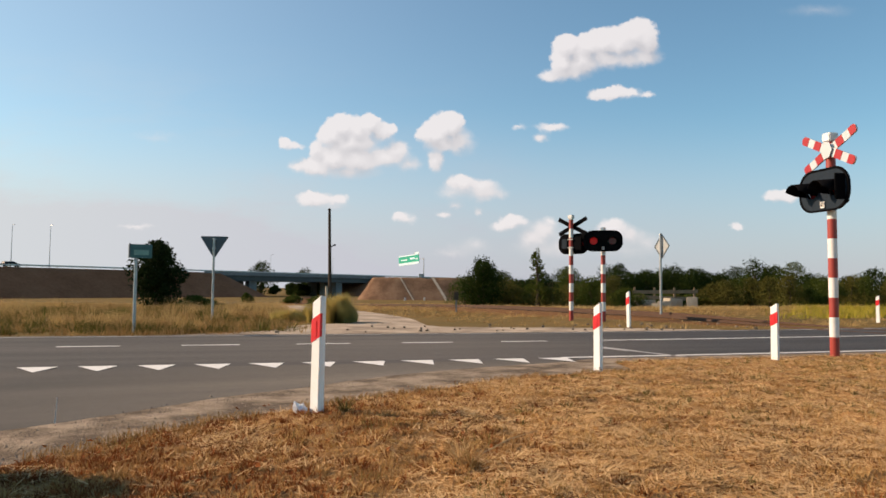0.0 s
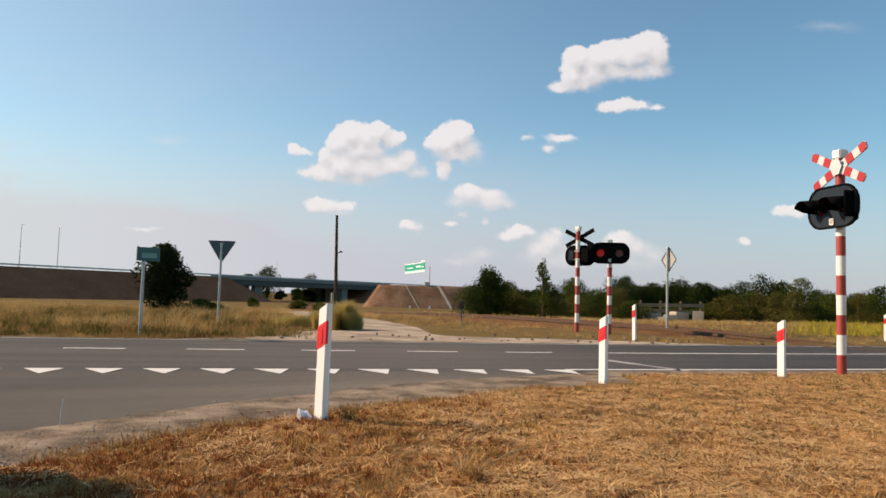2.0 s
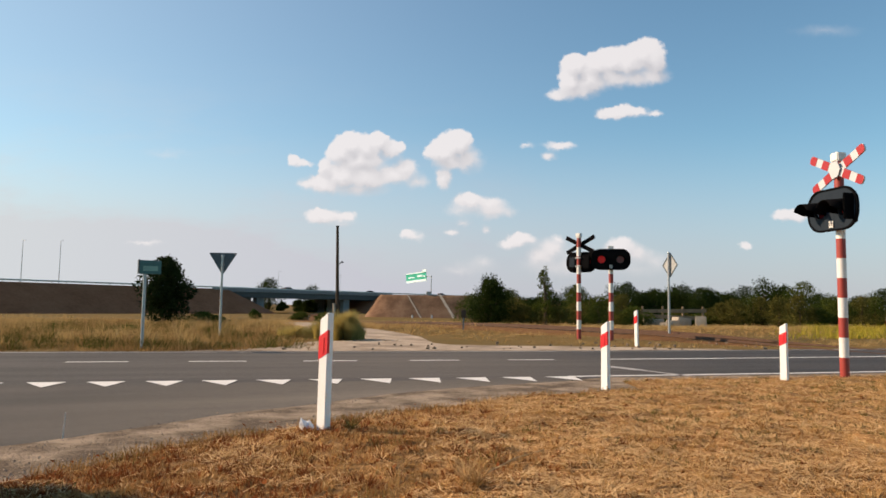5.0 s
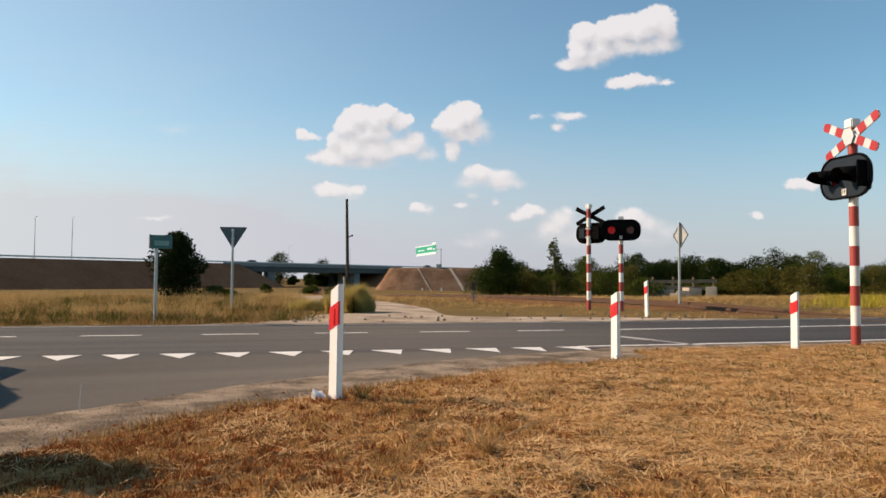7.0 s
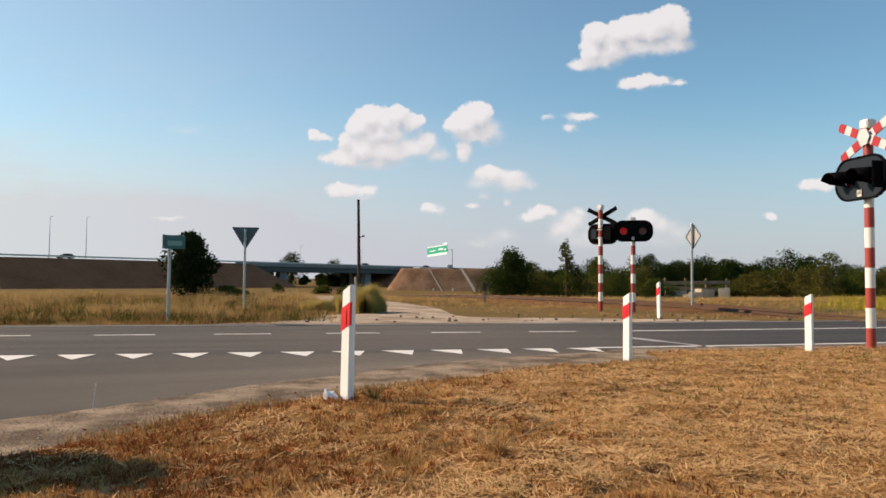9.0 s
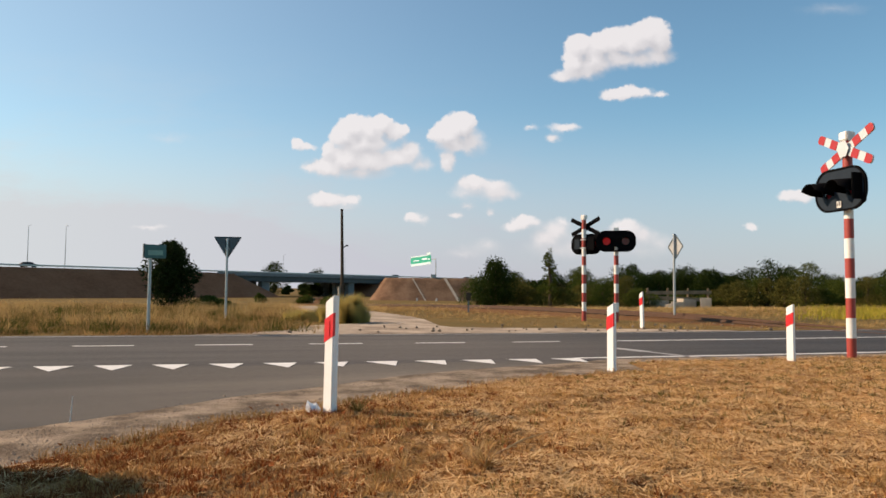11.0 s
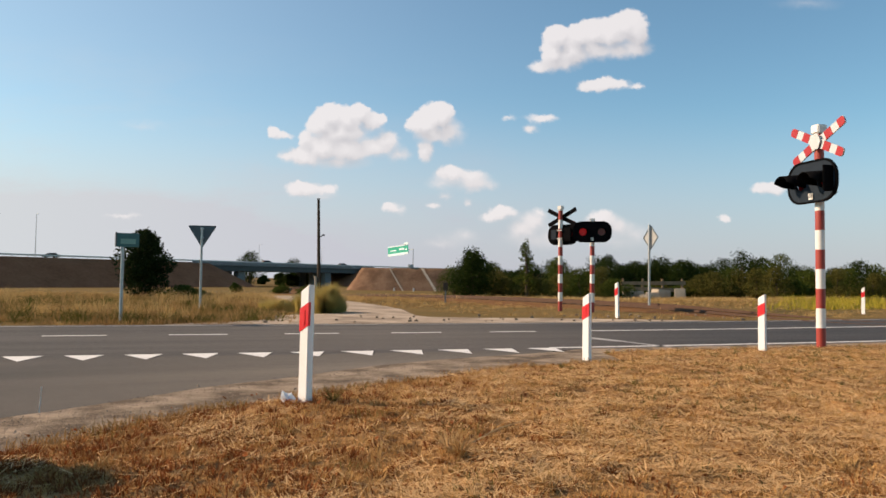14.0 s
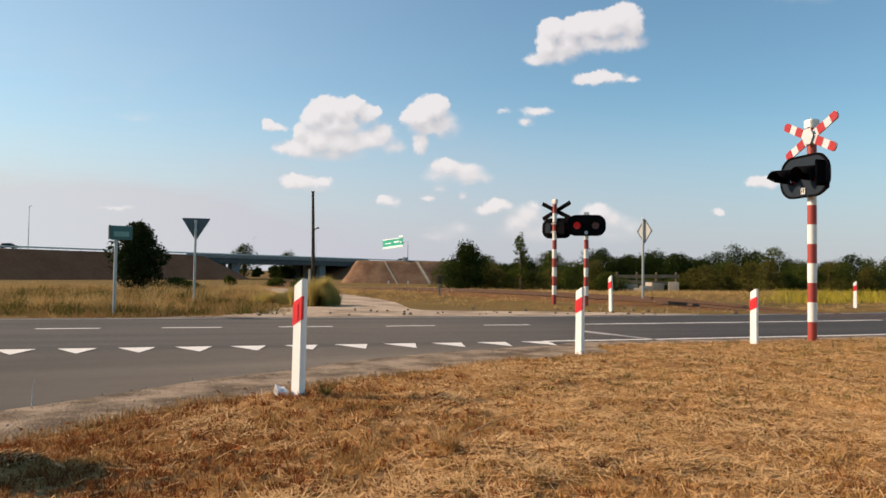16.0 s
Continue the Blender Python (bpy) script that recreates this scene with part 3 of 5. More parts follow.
gx, gy = np.arange(-3.3, 11.5, 0.06), np.arange(1.0, 12.6, 0.06)
gz = [[turf(float(x), float(y)) for x in gx] for y in gy]
verts, faces = [(x, y, gz[j][i]) for j, y in enumerate(gy) for i, x in enumerate(gx)], []
for j in range(len(gy) - 1):
    for i in range(len(gx) - 1):
        if min(gz[j][i], gz[j][i + 1], gz[j + 1][i], gz[j + 1][i + 1]) > 0:
            faces.append((j * len(gx) + i, j * len(gx) + i + 1, (j + 1) * len(gx) + i + 1, (j + 1) * len(gx) + i))
tagged(new("verge_turf", mesh_from("verge_turf", verts, faces, M_THATCH, True)), "uneven brown thatch of the mown verge", "turf", kind="structure")

# asphalt: main road, and the widening mouth of the side road
tagged(part("road", strip(-90, 90, NEAR - 0.28, FAR + 0.25, ROAD_Z, 1.5, 0.2), M_ASPHALT), "two-lane dark asphalt main road", "road", kind="structure")
APRON_EDGE = [(-3.9, -30), (-3.9, -4), (-4.6, 1.5), (-4.0, 3.7), (-3.1, 4.68), (-2.51, 5.48), (-1.84, 6.61), (-1.27, 7.26), (-0.53, 8.04), (0.47, 8.9), (1.67, 9.74)]
apron = rough_line(APRON_EDGE, 0.04, rng, 12) + [on_road(s, NEAR - 0.26)[:2] for s in (4.4, 0, -4, -8, -12, -16)] + [(-12.5, 2.0), (-10.5, -2), (-10, -8), (-10, -30)]
tagged(part("side_road", slab(apron, ROAD_Z + 0.003, 0.2), M_APRON), "grey worn asphalt mouth of the side road", "road", kind="structure")
shoulder = rough_line([(-4.2, -30), (-4.1, -4), (-4.9, 1.5), (-4.3, 3.7), (-3.3, 4.75), (-2.7, 5.48), (-2.0, 6.61), (-1.4, 7.26), (-0.7, 8.2), (0.3, 9.1), (1.5, 9.9)], 0.01, rng, 6)
shoulder += [on_road(s, NEAR - 0.2)[:2] for s in np.linspace(5, 60, 30)] + [on_road(s, NEAR - 1.2)[:2] for s in np.linspace(60, 6, 30)]
shoulder += rough_line([(2.3, 8.4), (0.95, 7.6), (-0.2, 6.4), (-0.9, 5.6), (-1.3, 4.9), (-1.9, 4.0), (-2.4, 3.0), (-2.8, 1.0), (-2.9, -6), (-2.9, -30)], 0.01, rng, 6)
tagged(part("shoulder", slab(shoulder, ROAD_Z + 0.008, 0.15), M_GRAVEL), "pale gravel shoulder beside the asphalt", "shoulder", kind="structure")

# far gravel apron and dirt track
far_apron = [on_road(s, FAR + 0.2)[:2] for s in np.linspace(-1.6, 12, 15)]
far_apron += [(on_road(s, FAR + o)[0] + rng.uniform(-.1, .1), on_road(s, FAR + o)[1] + rng.uniform(-.12, .12)) for s, o in
              ((12, 0.5), (11, 0.8), (10, 1.2), (9, 1.6), (8, 2.0), (7, 2.2), (6, 2.5), (5, 2.9), (4.6, 3.6))]
far_apron += [(-1.0, 23.6), (-1.5, 25.6), (-2.3, 28), (-3.4, 31), (-5.5, 35), (-8, 40), (-9.6, 39.5), (-6.6, 33), (-4.6, 28.5), (-3.5, 25), (-2.6, 22.2), (-2.7, 20.6), (-3.6, 19.6), (-4.4, 18.3), (-4.0, 16.8)]
tagged(part("dirt_track", slab(far_apron, ROAD_Z + 0.006, 0.15), M_DIRT), "pale gravel apron and dirt track", "dirt track", kind="structure")
tagged(part("far_verge", strip(-60, 60, FAR + 0.2, FAR + 9, ROAD_Z - 0.005, 2.0, 0.2), M_FIELD), "far verge of dry soil and grass", "verge", kind="structure")

# road markings, each a thin raised layer of paint
for i in range(-6, 11):
    s = -2.78 + 0.688 * i
    bm = bmesh.new()
    tri = [bm.verts.new(on_road(*q, ROAD_Z + 0.009)) for q in ((s, NEAR), (s + 0.46, NEAR), (s + 0.33, NEAR - 0.60))]
    bm.faces.new(tri)
    tagged(part("give_way_tooth", bm, M_PAINT), "white painted give-way triangle on asphalt", "road marking", "give-way line")
for i in range(-12, 5):
    s = -3.12 + 1.95 * i
    tagged(part("centre_dash", strip(s, s + 0.97, CENTRE - 0.06, CENTRE + 0.06, ROAD_Z + 0.006), M_PAINT), "white painted centre-line dash on asphalt", "road marking", "centre line")
tagged(part("centre_line", strip(6.8, 60, CENTRE - 0.07, CENTRE + 0.07, ROAD_Z + 0.006), M_PAINT), "solid white painted centre line", "road marking")
tagged(part("edge_line", strip(4.5, 60, NEAR - 0.03, NEAR + 0.10, ROAD_Z + 0.006), M_PAINT), "solid white painted edge line", "road marking")
tagged(part("edge_line", strip(-60, 60, FAR - 0.14, FAR - 0.03, ROAD_Z + 0.006), M_FADED), "faded white painted far edge line", "road marking")
for (x0, y0, x1, y1, w, mt, lb) in ((2.80, 12.72, 3.2, 12.0, 0.12, M_FADED, "faded white painted stop bar before the crossing"),
                                   (3.2, 12.0, 3.75, 11.05, 0.06, M_FADED, "worn painted stop bar before the crossing")):
    a, b = Vector((x0, y0)), Vector((x1, y1))
    n = Vector(((b - a).y, -(b - a).x)).normalized() * w
    bm = bmesh.new()
    bm.faces.new([bm.verts.new((p.x, p.y, ROAD_Z + 0.006)) for p in (a - n, b - n, b + n, a + n)])
    tagged(part("stop_bar", bm, mt), lb, "road marking")

# ---- viaduct and motorway embankment ----
BANK_A, BANK_W = Vector((-112, 180)), Vector((0.58, 0.815)).normalized()
BANK_N = Vector((-BANK_W.y, BANK_W.x))      # away from the viewer
TOP, FOOT = 5.55, -2.6


def on_bank(t, o, z):
    p = BANK_A + BANK_W * t + BANK_N * o
    return (p.x, p.y, z)


def embankment(t0, t1, slope0, slope1, name, label):
    bm = bmesh.new()
    run = 11.5
    n = 110
    rings = []
    for i in range(n + 1):
        k = i / n
        tt, tb = t0 + (t1 - t0) * k, (t0 - slope0) + (t1 + slope1 - t0 + slope0) * k
        ring = []
        for j in range(7):
            q = j / 6
            t = tb + (tt - tb) * q
            wob = 0.35 * noise.noise(Vector((t * 0.12, q * 3, 1))) * math.sin(q * math.pi)
            ring.append(on_bank(t, -run + run * q + wob, FOOT + (TOP - FOOT) * q + wob * 0.5))
        ring.append(on_bank(tt, 24, TOP))
        ring.append(on_bank(tb, 24 + run, FOOT))
        rings.append([bm.verts.new(v) for v in ring])
    for a, b in zip(rings, rings[1:]):
        for j in range(len(a) - 1):
            bm.faces.new((a[j], b[j], b[j + 1], a[j + 1]))
    for r in (rings[0], rings[-1]):
        bm.faces.new(r)
    return tagged(part(name, bm, M_BANK, None, "", True), label, "embankment", kind="structure")


embankment(-750, 66, 0, 12, "embankment", "bare brown earth embankment of the motorway")
embankment(143, 760, 13, 0, "embankment", "brown earth embankment beyond the bridge")

def earth_mound(x, y, half, depth, z0, z1):
    """A flat-topped mound of bare earth with rounded ends."""
    bm = bmesh.new()
    rings = []
    for q in range(8):
        k = q / 7
        hx, hy = half - 4.4 * k, depth - 6.0 * k
        ring = []
        for i in range(64):
            a = 2 * math.pi * i / 64
            c, s_ = math.cos(a), math.sin(a)
            ex, ey = abs(c) ** 0.55 * (1 if c > 0 else -1), abs(s_) ** 0.75 * (1 if s_ > 0 else -1)
            w = 0.25 * noise.noise(Vector((a * 5, k * 3, 6)))
            ring.append(bm.verts.new((x + hx * ex + w, y + hy * ey + w, z0 + (z1 - z0) * k + 0.12 * w)))
        rings.append(ring)
    for p_, q_ in zip(rings, rings[1:]):
        for i in range(64):
            bm.faces.new((p_[i], p_[(i + 1) % 64], q_[(i + 1) % 64], q_[i]))
    bm.faces.new(rings[-1])
    return tagged(part("earth_mound", bm, M_MOUND, None, "", True), "flat-topped brown earth mound at the bridge's end", "embankment", kind="structure")


earth_mound(-7.0, 206, 17.8, 9.0, -2.6, 4.1)

viaduct = thing("viaduct", Matrix.Identity(4), "long concrete motorway bridge with blue-grey girder on piers", "bridge", kind="structure")


def bank_box(t0, t1, o0, o1, z0, z1, bm=None, step=40.0):
    bm = bm or bmesh.new()
    vs = [bm.verts.new(on_bank(t, o, z)) for t in (t0, t1) for o in (o0, o1) for z in (z0, z1)]
    for f in ((0, 1, 3, 2), (4, 6, 7, 5), (0, 4, 5, 1), (2, 3, 7, 6), (0, 2, 6, 4), (1, 5, 7, 3)):
        bm.faces.new([vs[i] for i in f])
    return bm


part("deck", bank_box(60, 150, -0.3, 24, TOP - 0.7, TOP + 0.05), M_CONCRETE, viaduct)
part("girder", bank_box(60, 150, 0.4, 1.2, TOP - 2.5, TOP - 0.72), M_GIRDER, viaduct, "blue-grey steel girder")
part("girder", bank_box(60, 150, 20, 21, TOP - 2.5, TOP - 0.72), M_GIRDER, viaduct, "blue-grey steel girder")
part("parapet", bank_box(60, 150, -0.35, -0.05, TOP + 0.06, TOP + 0.45), M_CONCRETE, viaduct)
for t in (81.6, 124.6):
    for o in (2, 9, 16):
        part("pier", bank_box(t - 1.6, t + 1.6, o, o + 2.2, FOOT - 1, TOP - 2.52), M_CONCRETE, viaduct)
for t, s in ((69, 1), (139, -1)):
    part("abutment", bank_box(t - 0.6, t + 0.6, 0.5, 23, FOOT - 1, TOP - 2.55), M_GIRDER, viaduct)
# guard rail along the edge of the motorway
guard = thing("guard_rail", Matrix.Identity(4), "pale galvanised guard rail along the motorway edge", "guard rail", kind="structure")
part("rail", bank_box(-750, 760, 0.5, 0.62, TOP + 0.42, TOP + 0.85), M_STEEL, guard)
gp = part("post", bank_box(-150, -149.85, 0.63, 0.75, TOP - 0.05, TOP + 0.8), M_STEEL, guard)
for i in range(1, 145):
    o = new("post", gp.data)
    o.parent = guard
    o.location = (*(BANK_W * 4.0 * i), 0)
tagged(part("motorway", bank_box(-750, 760, 1.0, 23.5, TOP - 0.02, TOP + 0.08), M_ASPHALT), "raised asphalt motorway carriageway", "road", kind="structure")


def motorway_lamp(t, o, h):
    ob = thing("street_lamp", Matrix.Translation(on_bank(t, o, TOP + 0.06)), "tall thin galvanised motorway street lamp", "street lamp", "motorway lamps")
    part("pole", rod(0.12 if t < 60 else 0.07, 0.06 if t < 60 else 0.04, 0, h, sides=8), M_STEEL, ob)
    part("arm", tube((0, 0, h), (0.6, -0.3, h + 0.12), 0.05, 0.04), M_STEEL, ob)
    part("lamp_head", box(0.42, 0.2, 0.09, (0.75, -0.38, h + 0.13), 0.02), M_SIGNBACK, ob)


for t, h in ((3.3, 11.0), (13.0, 11.6), (98, 7.5), (131, 7.5), (240, 8)):
    motorway_lamp(t, 12 if t > 60 else 3.0, h)

# concrete stair and drain chute, laid on the face of the mound
def on_mound(x, k):
    hx, hy = 17.8 - 4.4 * k, 9.0 - 6.0 * k
    c = min(0.999, abs(x + 7.0) / hx) ** (1 / 0.55)
    return Vector((x, 206 - hy * math.sqrt(1 - c * c) ** 0.75, -2.6 + 6.7 * k))


for x0, x1, w, nm, lb in ((-3.0, 1.2, 0.75, "bank_stair", "pale concrete service stair on the earth mound"), (-12.3, -8.0, 0.34, "drain_chute", "narrow concrete drain chute on the earth mound")):
    st = thing(nm, Matrix.Identity(4), lb, "stair" if nm == "bank_stair" else "drain", kind="structure")
    for k in range(20):
        q = (k + 0.5) / 20
        p = on_mound(x1 + (x0 - x1) * q, q)
        part("step", box(w, 0.52, 0.10, (p.x, p.y, p.z + 0.06), 0.01, Matrix.Rotation(math.atan2(6.7, 6.0), 4, "X")), M_PALECONC, st)

# small things by the bridge: cabinet on the mound, marker stones at its foot, a striped works barrier
ob = thing("utility_cabinet", pose(-6.2, 203.5, 4.05, 0, 0, 10), "small pale utility cabinet on the earth mound", "cabinet")
part("body", box(1.5, 0.7, 1.0, (0, 0, 0.5), 0.04), M_DIAMOND, ob)
part("lid", box(1.6, 0.8, 0.1, (0, 0, 1.03), 0.02), M_CONCRETE, ob)
part("door", box(0.65, 0.03, 0.8, (-0.35, -0.365, 0.5), 0.01), M_STEEL, ob)
for x in (-10.3, -5.0):
    tagged(part("marker_stone", rod(0.3, 0.22, -0.3, 0.75, sides=8), M_DIAMOND), "pale marker stone at the foot of the mound", "marker stone", "marker stones").matrix_basis = pose(x, 193, fall(x, 193))
ob = thing("works_barrier", pose(-31.5, 150, fall(-31.5, 150), 0, 0, 6), "low striped works barrier under the bridge", "barrier")
for x in (-1.5, 1.5):
    part("leg", box(0.1, 0.5, 0.9, (x, 0, 0.45), 0.02), M_STEEL, ob)
for k in range(6):
    part("panel", box(0.62, 0.05, 0.35, (-1.6 + 0.64 * k, -0.05, 0.75), 0.01), M_SIGNWHITE if k % 2 else M_POLERED, ob)

# motorway sign
gs = thing("motorway_sign", pose(-11.3, 232, -2.4, 0, 0, -40), "large green motorway direction sign with white border bars", "road sign")
part("post", rod(0.16, 0.12, 0, 13.2, (6.3, 0.35)), M_STEEL, gs)
lean = Matrix.Rotation(radians(-5), 4, "Y")
part("panel", box(9.0, 0.15, 3.0, (0, 0, 12.75), 0.03, lean), M_GREENSIGN, gs)
for sx, sz, x, z in ((8.9, 0.35, 0, 14.1), (8.9, 0.75, 0.1, 11.45), (1.7, 0.95, 3.6, 14.45), (2.8, 0.35, -2.0, 12.75), (2.2, 0.6, 1.7, 13.0), (0.9, 0.45, 3.6, 12.75)):
    part("bar", box(sx, 0.04, sz, (x, -0.10, z + 0.08 * x), 0.0, lean), M_SIGNBRIGHT, gs)
part("bracket", box(2.6, 0.1, 0.2, (5.2, 0.2, 12.9)), M_STEEL, gs)

# ---- railway ----
TRACK = smooth_line([(20, -4, 0), (13.6, 13.6, 0), (7.94, 26.0, 0), (0.9, 42.4, 0), (-8, 65, 0), (-21, 110, 0), (-35, 170, 0), (-44, 235, 0)], 12)
railway = thing("railway_track", Matrix.Identity(4), "rusty railway track on brown ballast", "railway track", kind="structure")


bm = bmesh.new()
rows_b = []
for i, p in enumerate(TRACK):
    d = (TRACK[min(i + 1, len(TRACK) - 1)] - TRACK[max(i - 1, 0)]).normalized()
    n = Vector((-d.y, d.x, 0))
    g = fall(p.x, p.y)
    lift = 0.12 * min(1.0, max(0.0, (p.y - 19.5) / 6))
    rows_b.append([bm.verts.new((p.x + n.x * w, p.y + n.y * w, g + zz)) for w, zz in ((-3.2, -0.12), (-1.6, lift - 0.065), (1.6, lift - 0.065), (3.2, -0.12))])
for a, b in zip(rows_b, rows_b[1:]):
    for j in range(3):
        bm.faces.new((a[j], b[j], b[j + 1], a[j + 1]))
part("ballast_bed", bm, M_BALLAST, railway, "brown rusty ballast")
for off in (-0.75, 0.75):
    bm = bmesh.new()
    rr = []
    for i, p in enumerate(TRACK):
        d = (TRACK[min(i + 1, len(TRACK) - 1)] - TRACK[max(i - 1, 0)]).normalized()
        n = Vector((-d.y, d.x, 0))
        k = min(1.0, max(0.0, (p.y - 19.5) / 6))
        g = fall(p.x, p.y) + 0.12 * k
        rr.append([bm.verts.new((p.x + n.x * (off + w), p.y + n.y * (off + w), g + zz)) for w, zz in ((-0.06, -0.045), (-0.035, ROAD_Z + 0.012 + 0.075 * k), (0.035, ROAD_Z + 0.012 + 0.075 * k), (0.06, -0.045))])
    for a, b in zip(rr, rr[1:]):
        for j in range(3):
            bm.faces.new((a[j], b[j], b[j + 1], a[j + 1]))
    part("rail", bm, M_RAIL, railway, "rusty steel rail")
bm = box(2.5, 0.24, 0.14)
sleeper = None
d_acc, last = 0.0, TRACK[0]
for i in range(len(TRACK) - 1):
    a, b = TRACK[i], TRACK[i + 1]
    L = (b - a).length
    k = 0.0
    while k < L:
        p = a + (b - a) * (k / L)
        k += 0.65
        if not 27 < p.y < 95:
            continue
        d = (b - a).normalized()
        m = Matrix.Translation((p.x, p.y, fall(p.x, p.y) + 0.015)) @ Matrix.Rotation(math.atan2(d.y, d.x) - math.pi / 2, 4, "Z")
        if sleeper is None:
            sleeper = part("sleeper", bm, M_SLEEPER, railway)
            o = sleeper
        else:
            o = new("sleeper", sleeper.data)
            o.parent = railway
        o.matrix_basis = m

# ---- crossing signals ----
LAMP_PARTS = []


def banded_pole(ob, height, r, first_red=True, band=0.305):
    z, red = -0.05, first_red
    while z < height - 0.01:
        z1 = min(height, z + band + (0.05 if z < 0 else 0))
        part("band", rod(r, r, z, z1, sides=28), M_POLERED if red else M_POLEWHITE, ob, "red painted band" if red else "white painted band")
        z, red = z1, not red


def cross_sign(ob, z, y, mats, size=1.08, tall=0.52, shift=0.0):
    """St Andrew's cross of two banded arms on the front of a pole."""
    ang = math.atan2(tall, size)
    length = 1.2
    for k, sgn in enumerate((1, -1)):
        arm = part("cross_arm", plate(rounded(length, 0.135, 0.045, 5), 0.022), mats[0], ob)
        arm.matrix_basis = Matrix.Translation((shift, y - 0.03 * k, z)) @ Matrix.Rotation(-sgn * ang, 4, "Y")
        if mats[1]:
            for side in (-1, 1):
                for c, bw in ((0.20, 0.13), (0.437, 0.128)):
                    wide = length * bw * 0.94
                    tip = 0.047 if c > 0.4 else 0.004
                    ends = [(-wide / 2, -0.0685), (wide / 2 - tip, -0.0685), (wide / 2 - 0.3 * tip, -0.0685 + 0.3 * tip), (wide / 2, -0.0685 + tip), (wide / 2, 0.0685 - tip), (wide / 2 - 0.3 * tip, 0.0685 - 0.3 * tip), (wide / 2 - tip, 0.0685), (-wide / 2, 0.0685)]
                    b = part("red_block", plate([(side * (x_ + length * c + (0.003 if tip > 0.01 else 0)), z_) for x_, z_ in ends], 0.01), mats[1], arm, "red reflective block")
                    b.location = (0, -0.005, 0)
        # pointed tips at the ends of the arm
    if mats[1]:
        hub = part("cross_hub", plate([(0.12 * math.cos(radians(a)), 0.14 * math.sin(radians(a))) for a in range(0, 360, 60)], 0.008), mats[0], ob)
        hub.location = (shift, y - 0.062, z)


def lamp_box(ob, z, y, w, h, hood, shutter, dark=False):
    """A rounded backboard with two hooded red lamps; an added dark disc slides behind the lenses to imitate flashing.
    """
    half = w * 0.245
    r = h * 0.185
    outline = rounded(w, h, h * 0.42, 7)
    holes = [circle(-half, 0, r), circle(half, 0, r)]
    board = part("backboard", plate(outline, 0.05, holes), M_BLACK if dark else M_CHARCOAL, ob, "charcoal rounded backboard")
    board.location = (0, y - 0.05, z)
    rim = part("rim", plate(rounded(w + 0.03, h + 0.03, h * 0.43, 7), 0.03, [rounded(w - 0.03, h - 0.03, h * 0.41, 7)]), M_BLACK, ob)
    rim.location = (0, y - 0.06, z)
    house = part("housing", box(w * 0.72, 0.06, h * 0.72, (0, y + 0.085, z), 0.02), M_BLACK, ob)
    for s in (-1, 1):
        lens = part("lamp", plate(circle(0, 0, r * 1.10), 0.012), M_LAMP if shutter else M_LENS, ob, "round red signal lamp")
        lens.location = (s * half, y + 0.014, z)
        # hood: an open half tube that shades the lamp
        bm = bmesh.new()
        n = 14
        rings = []
        for dy, cut in ((0.0, -25), (-hood * 0.55, 0), (-hood, 30)):
            ring = []
            for rr in (r * 1.22, r * 1.14):
                for i in range(n + 1):
                    a = radians(cut - 10 + (200 - 2 * cut) * i / n)
                    ring.append((rr * math.cos(a) * (1 + 0.35 * abs(dy)), dy, rr * math.sin(a) * (1 + 0.35 * abs(dy)) - 0.16 * abs(dy)))
            rings.append([bm.verts.new(v) for v in ring])
        for a, b in zip(rings, rings[1:]):
            for i in range(2 * n + 1):
                if i != n:
                    bm.faces.new((a[i], a[i + 1], b[i + 1], b[i]))
        for rg in (rings[0], rings[-1]):
            for i in range(n):
                bm.faces.new((rg[i], rg[i + 1], rg[n + 2 + i], rg[n + 1 + i]))
        hd = part("hood", bm, M_BLACK, ob, "black lamp hood", True)
        hd.location = (s * half, y - 0.05, z)
    # added disc: hides one always-glowing lamp so that it looks switched off
    if shutter:
        sh = part("shutter", plate(circle(0, 0, r * 1.09), 0.006), M_LENS, ob, "added dark red disc imitating the unlit lamp")
        sh.matrix_basis = pose(half, y + 0.004, z)
        LAMP_PARTS.append((sh, half, y + 0.004, z))
    lab = part("number_plate", box(0.085, 0.01, 0.10, (0, y - 0.065, z - h * 0.36), 0.0), M_POLEWHITE, ob, "small white plate with dark bars")
    for k in (-1, 1):
        part("bar", box(0.014, 0.004, 0.065, (0.018 * k, y - 0.072, z - h * 0.36)), M_BLACK, lab)


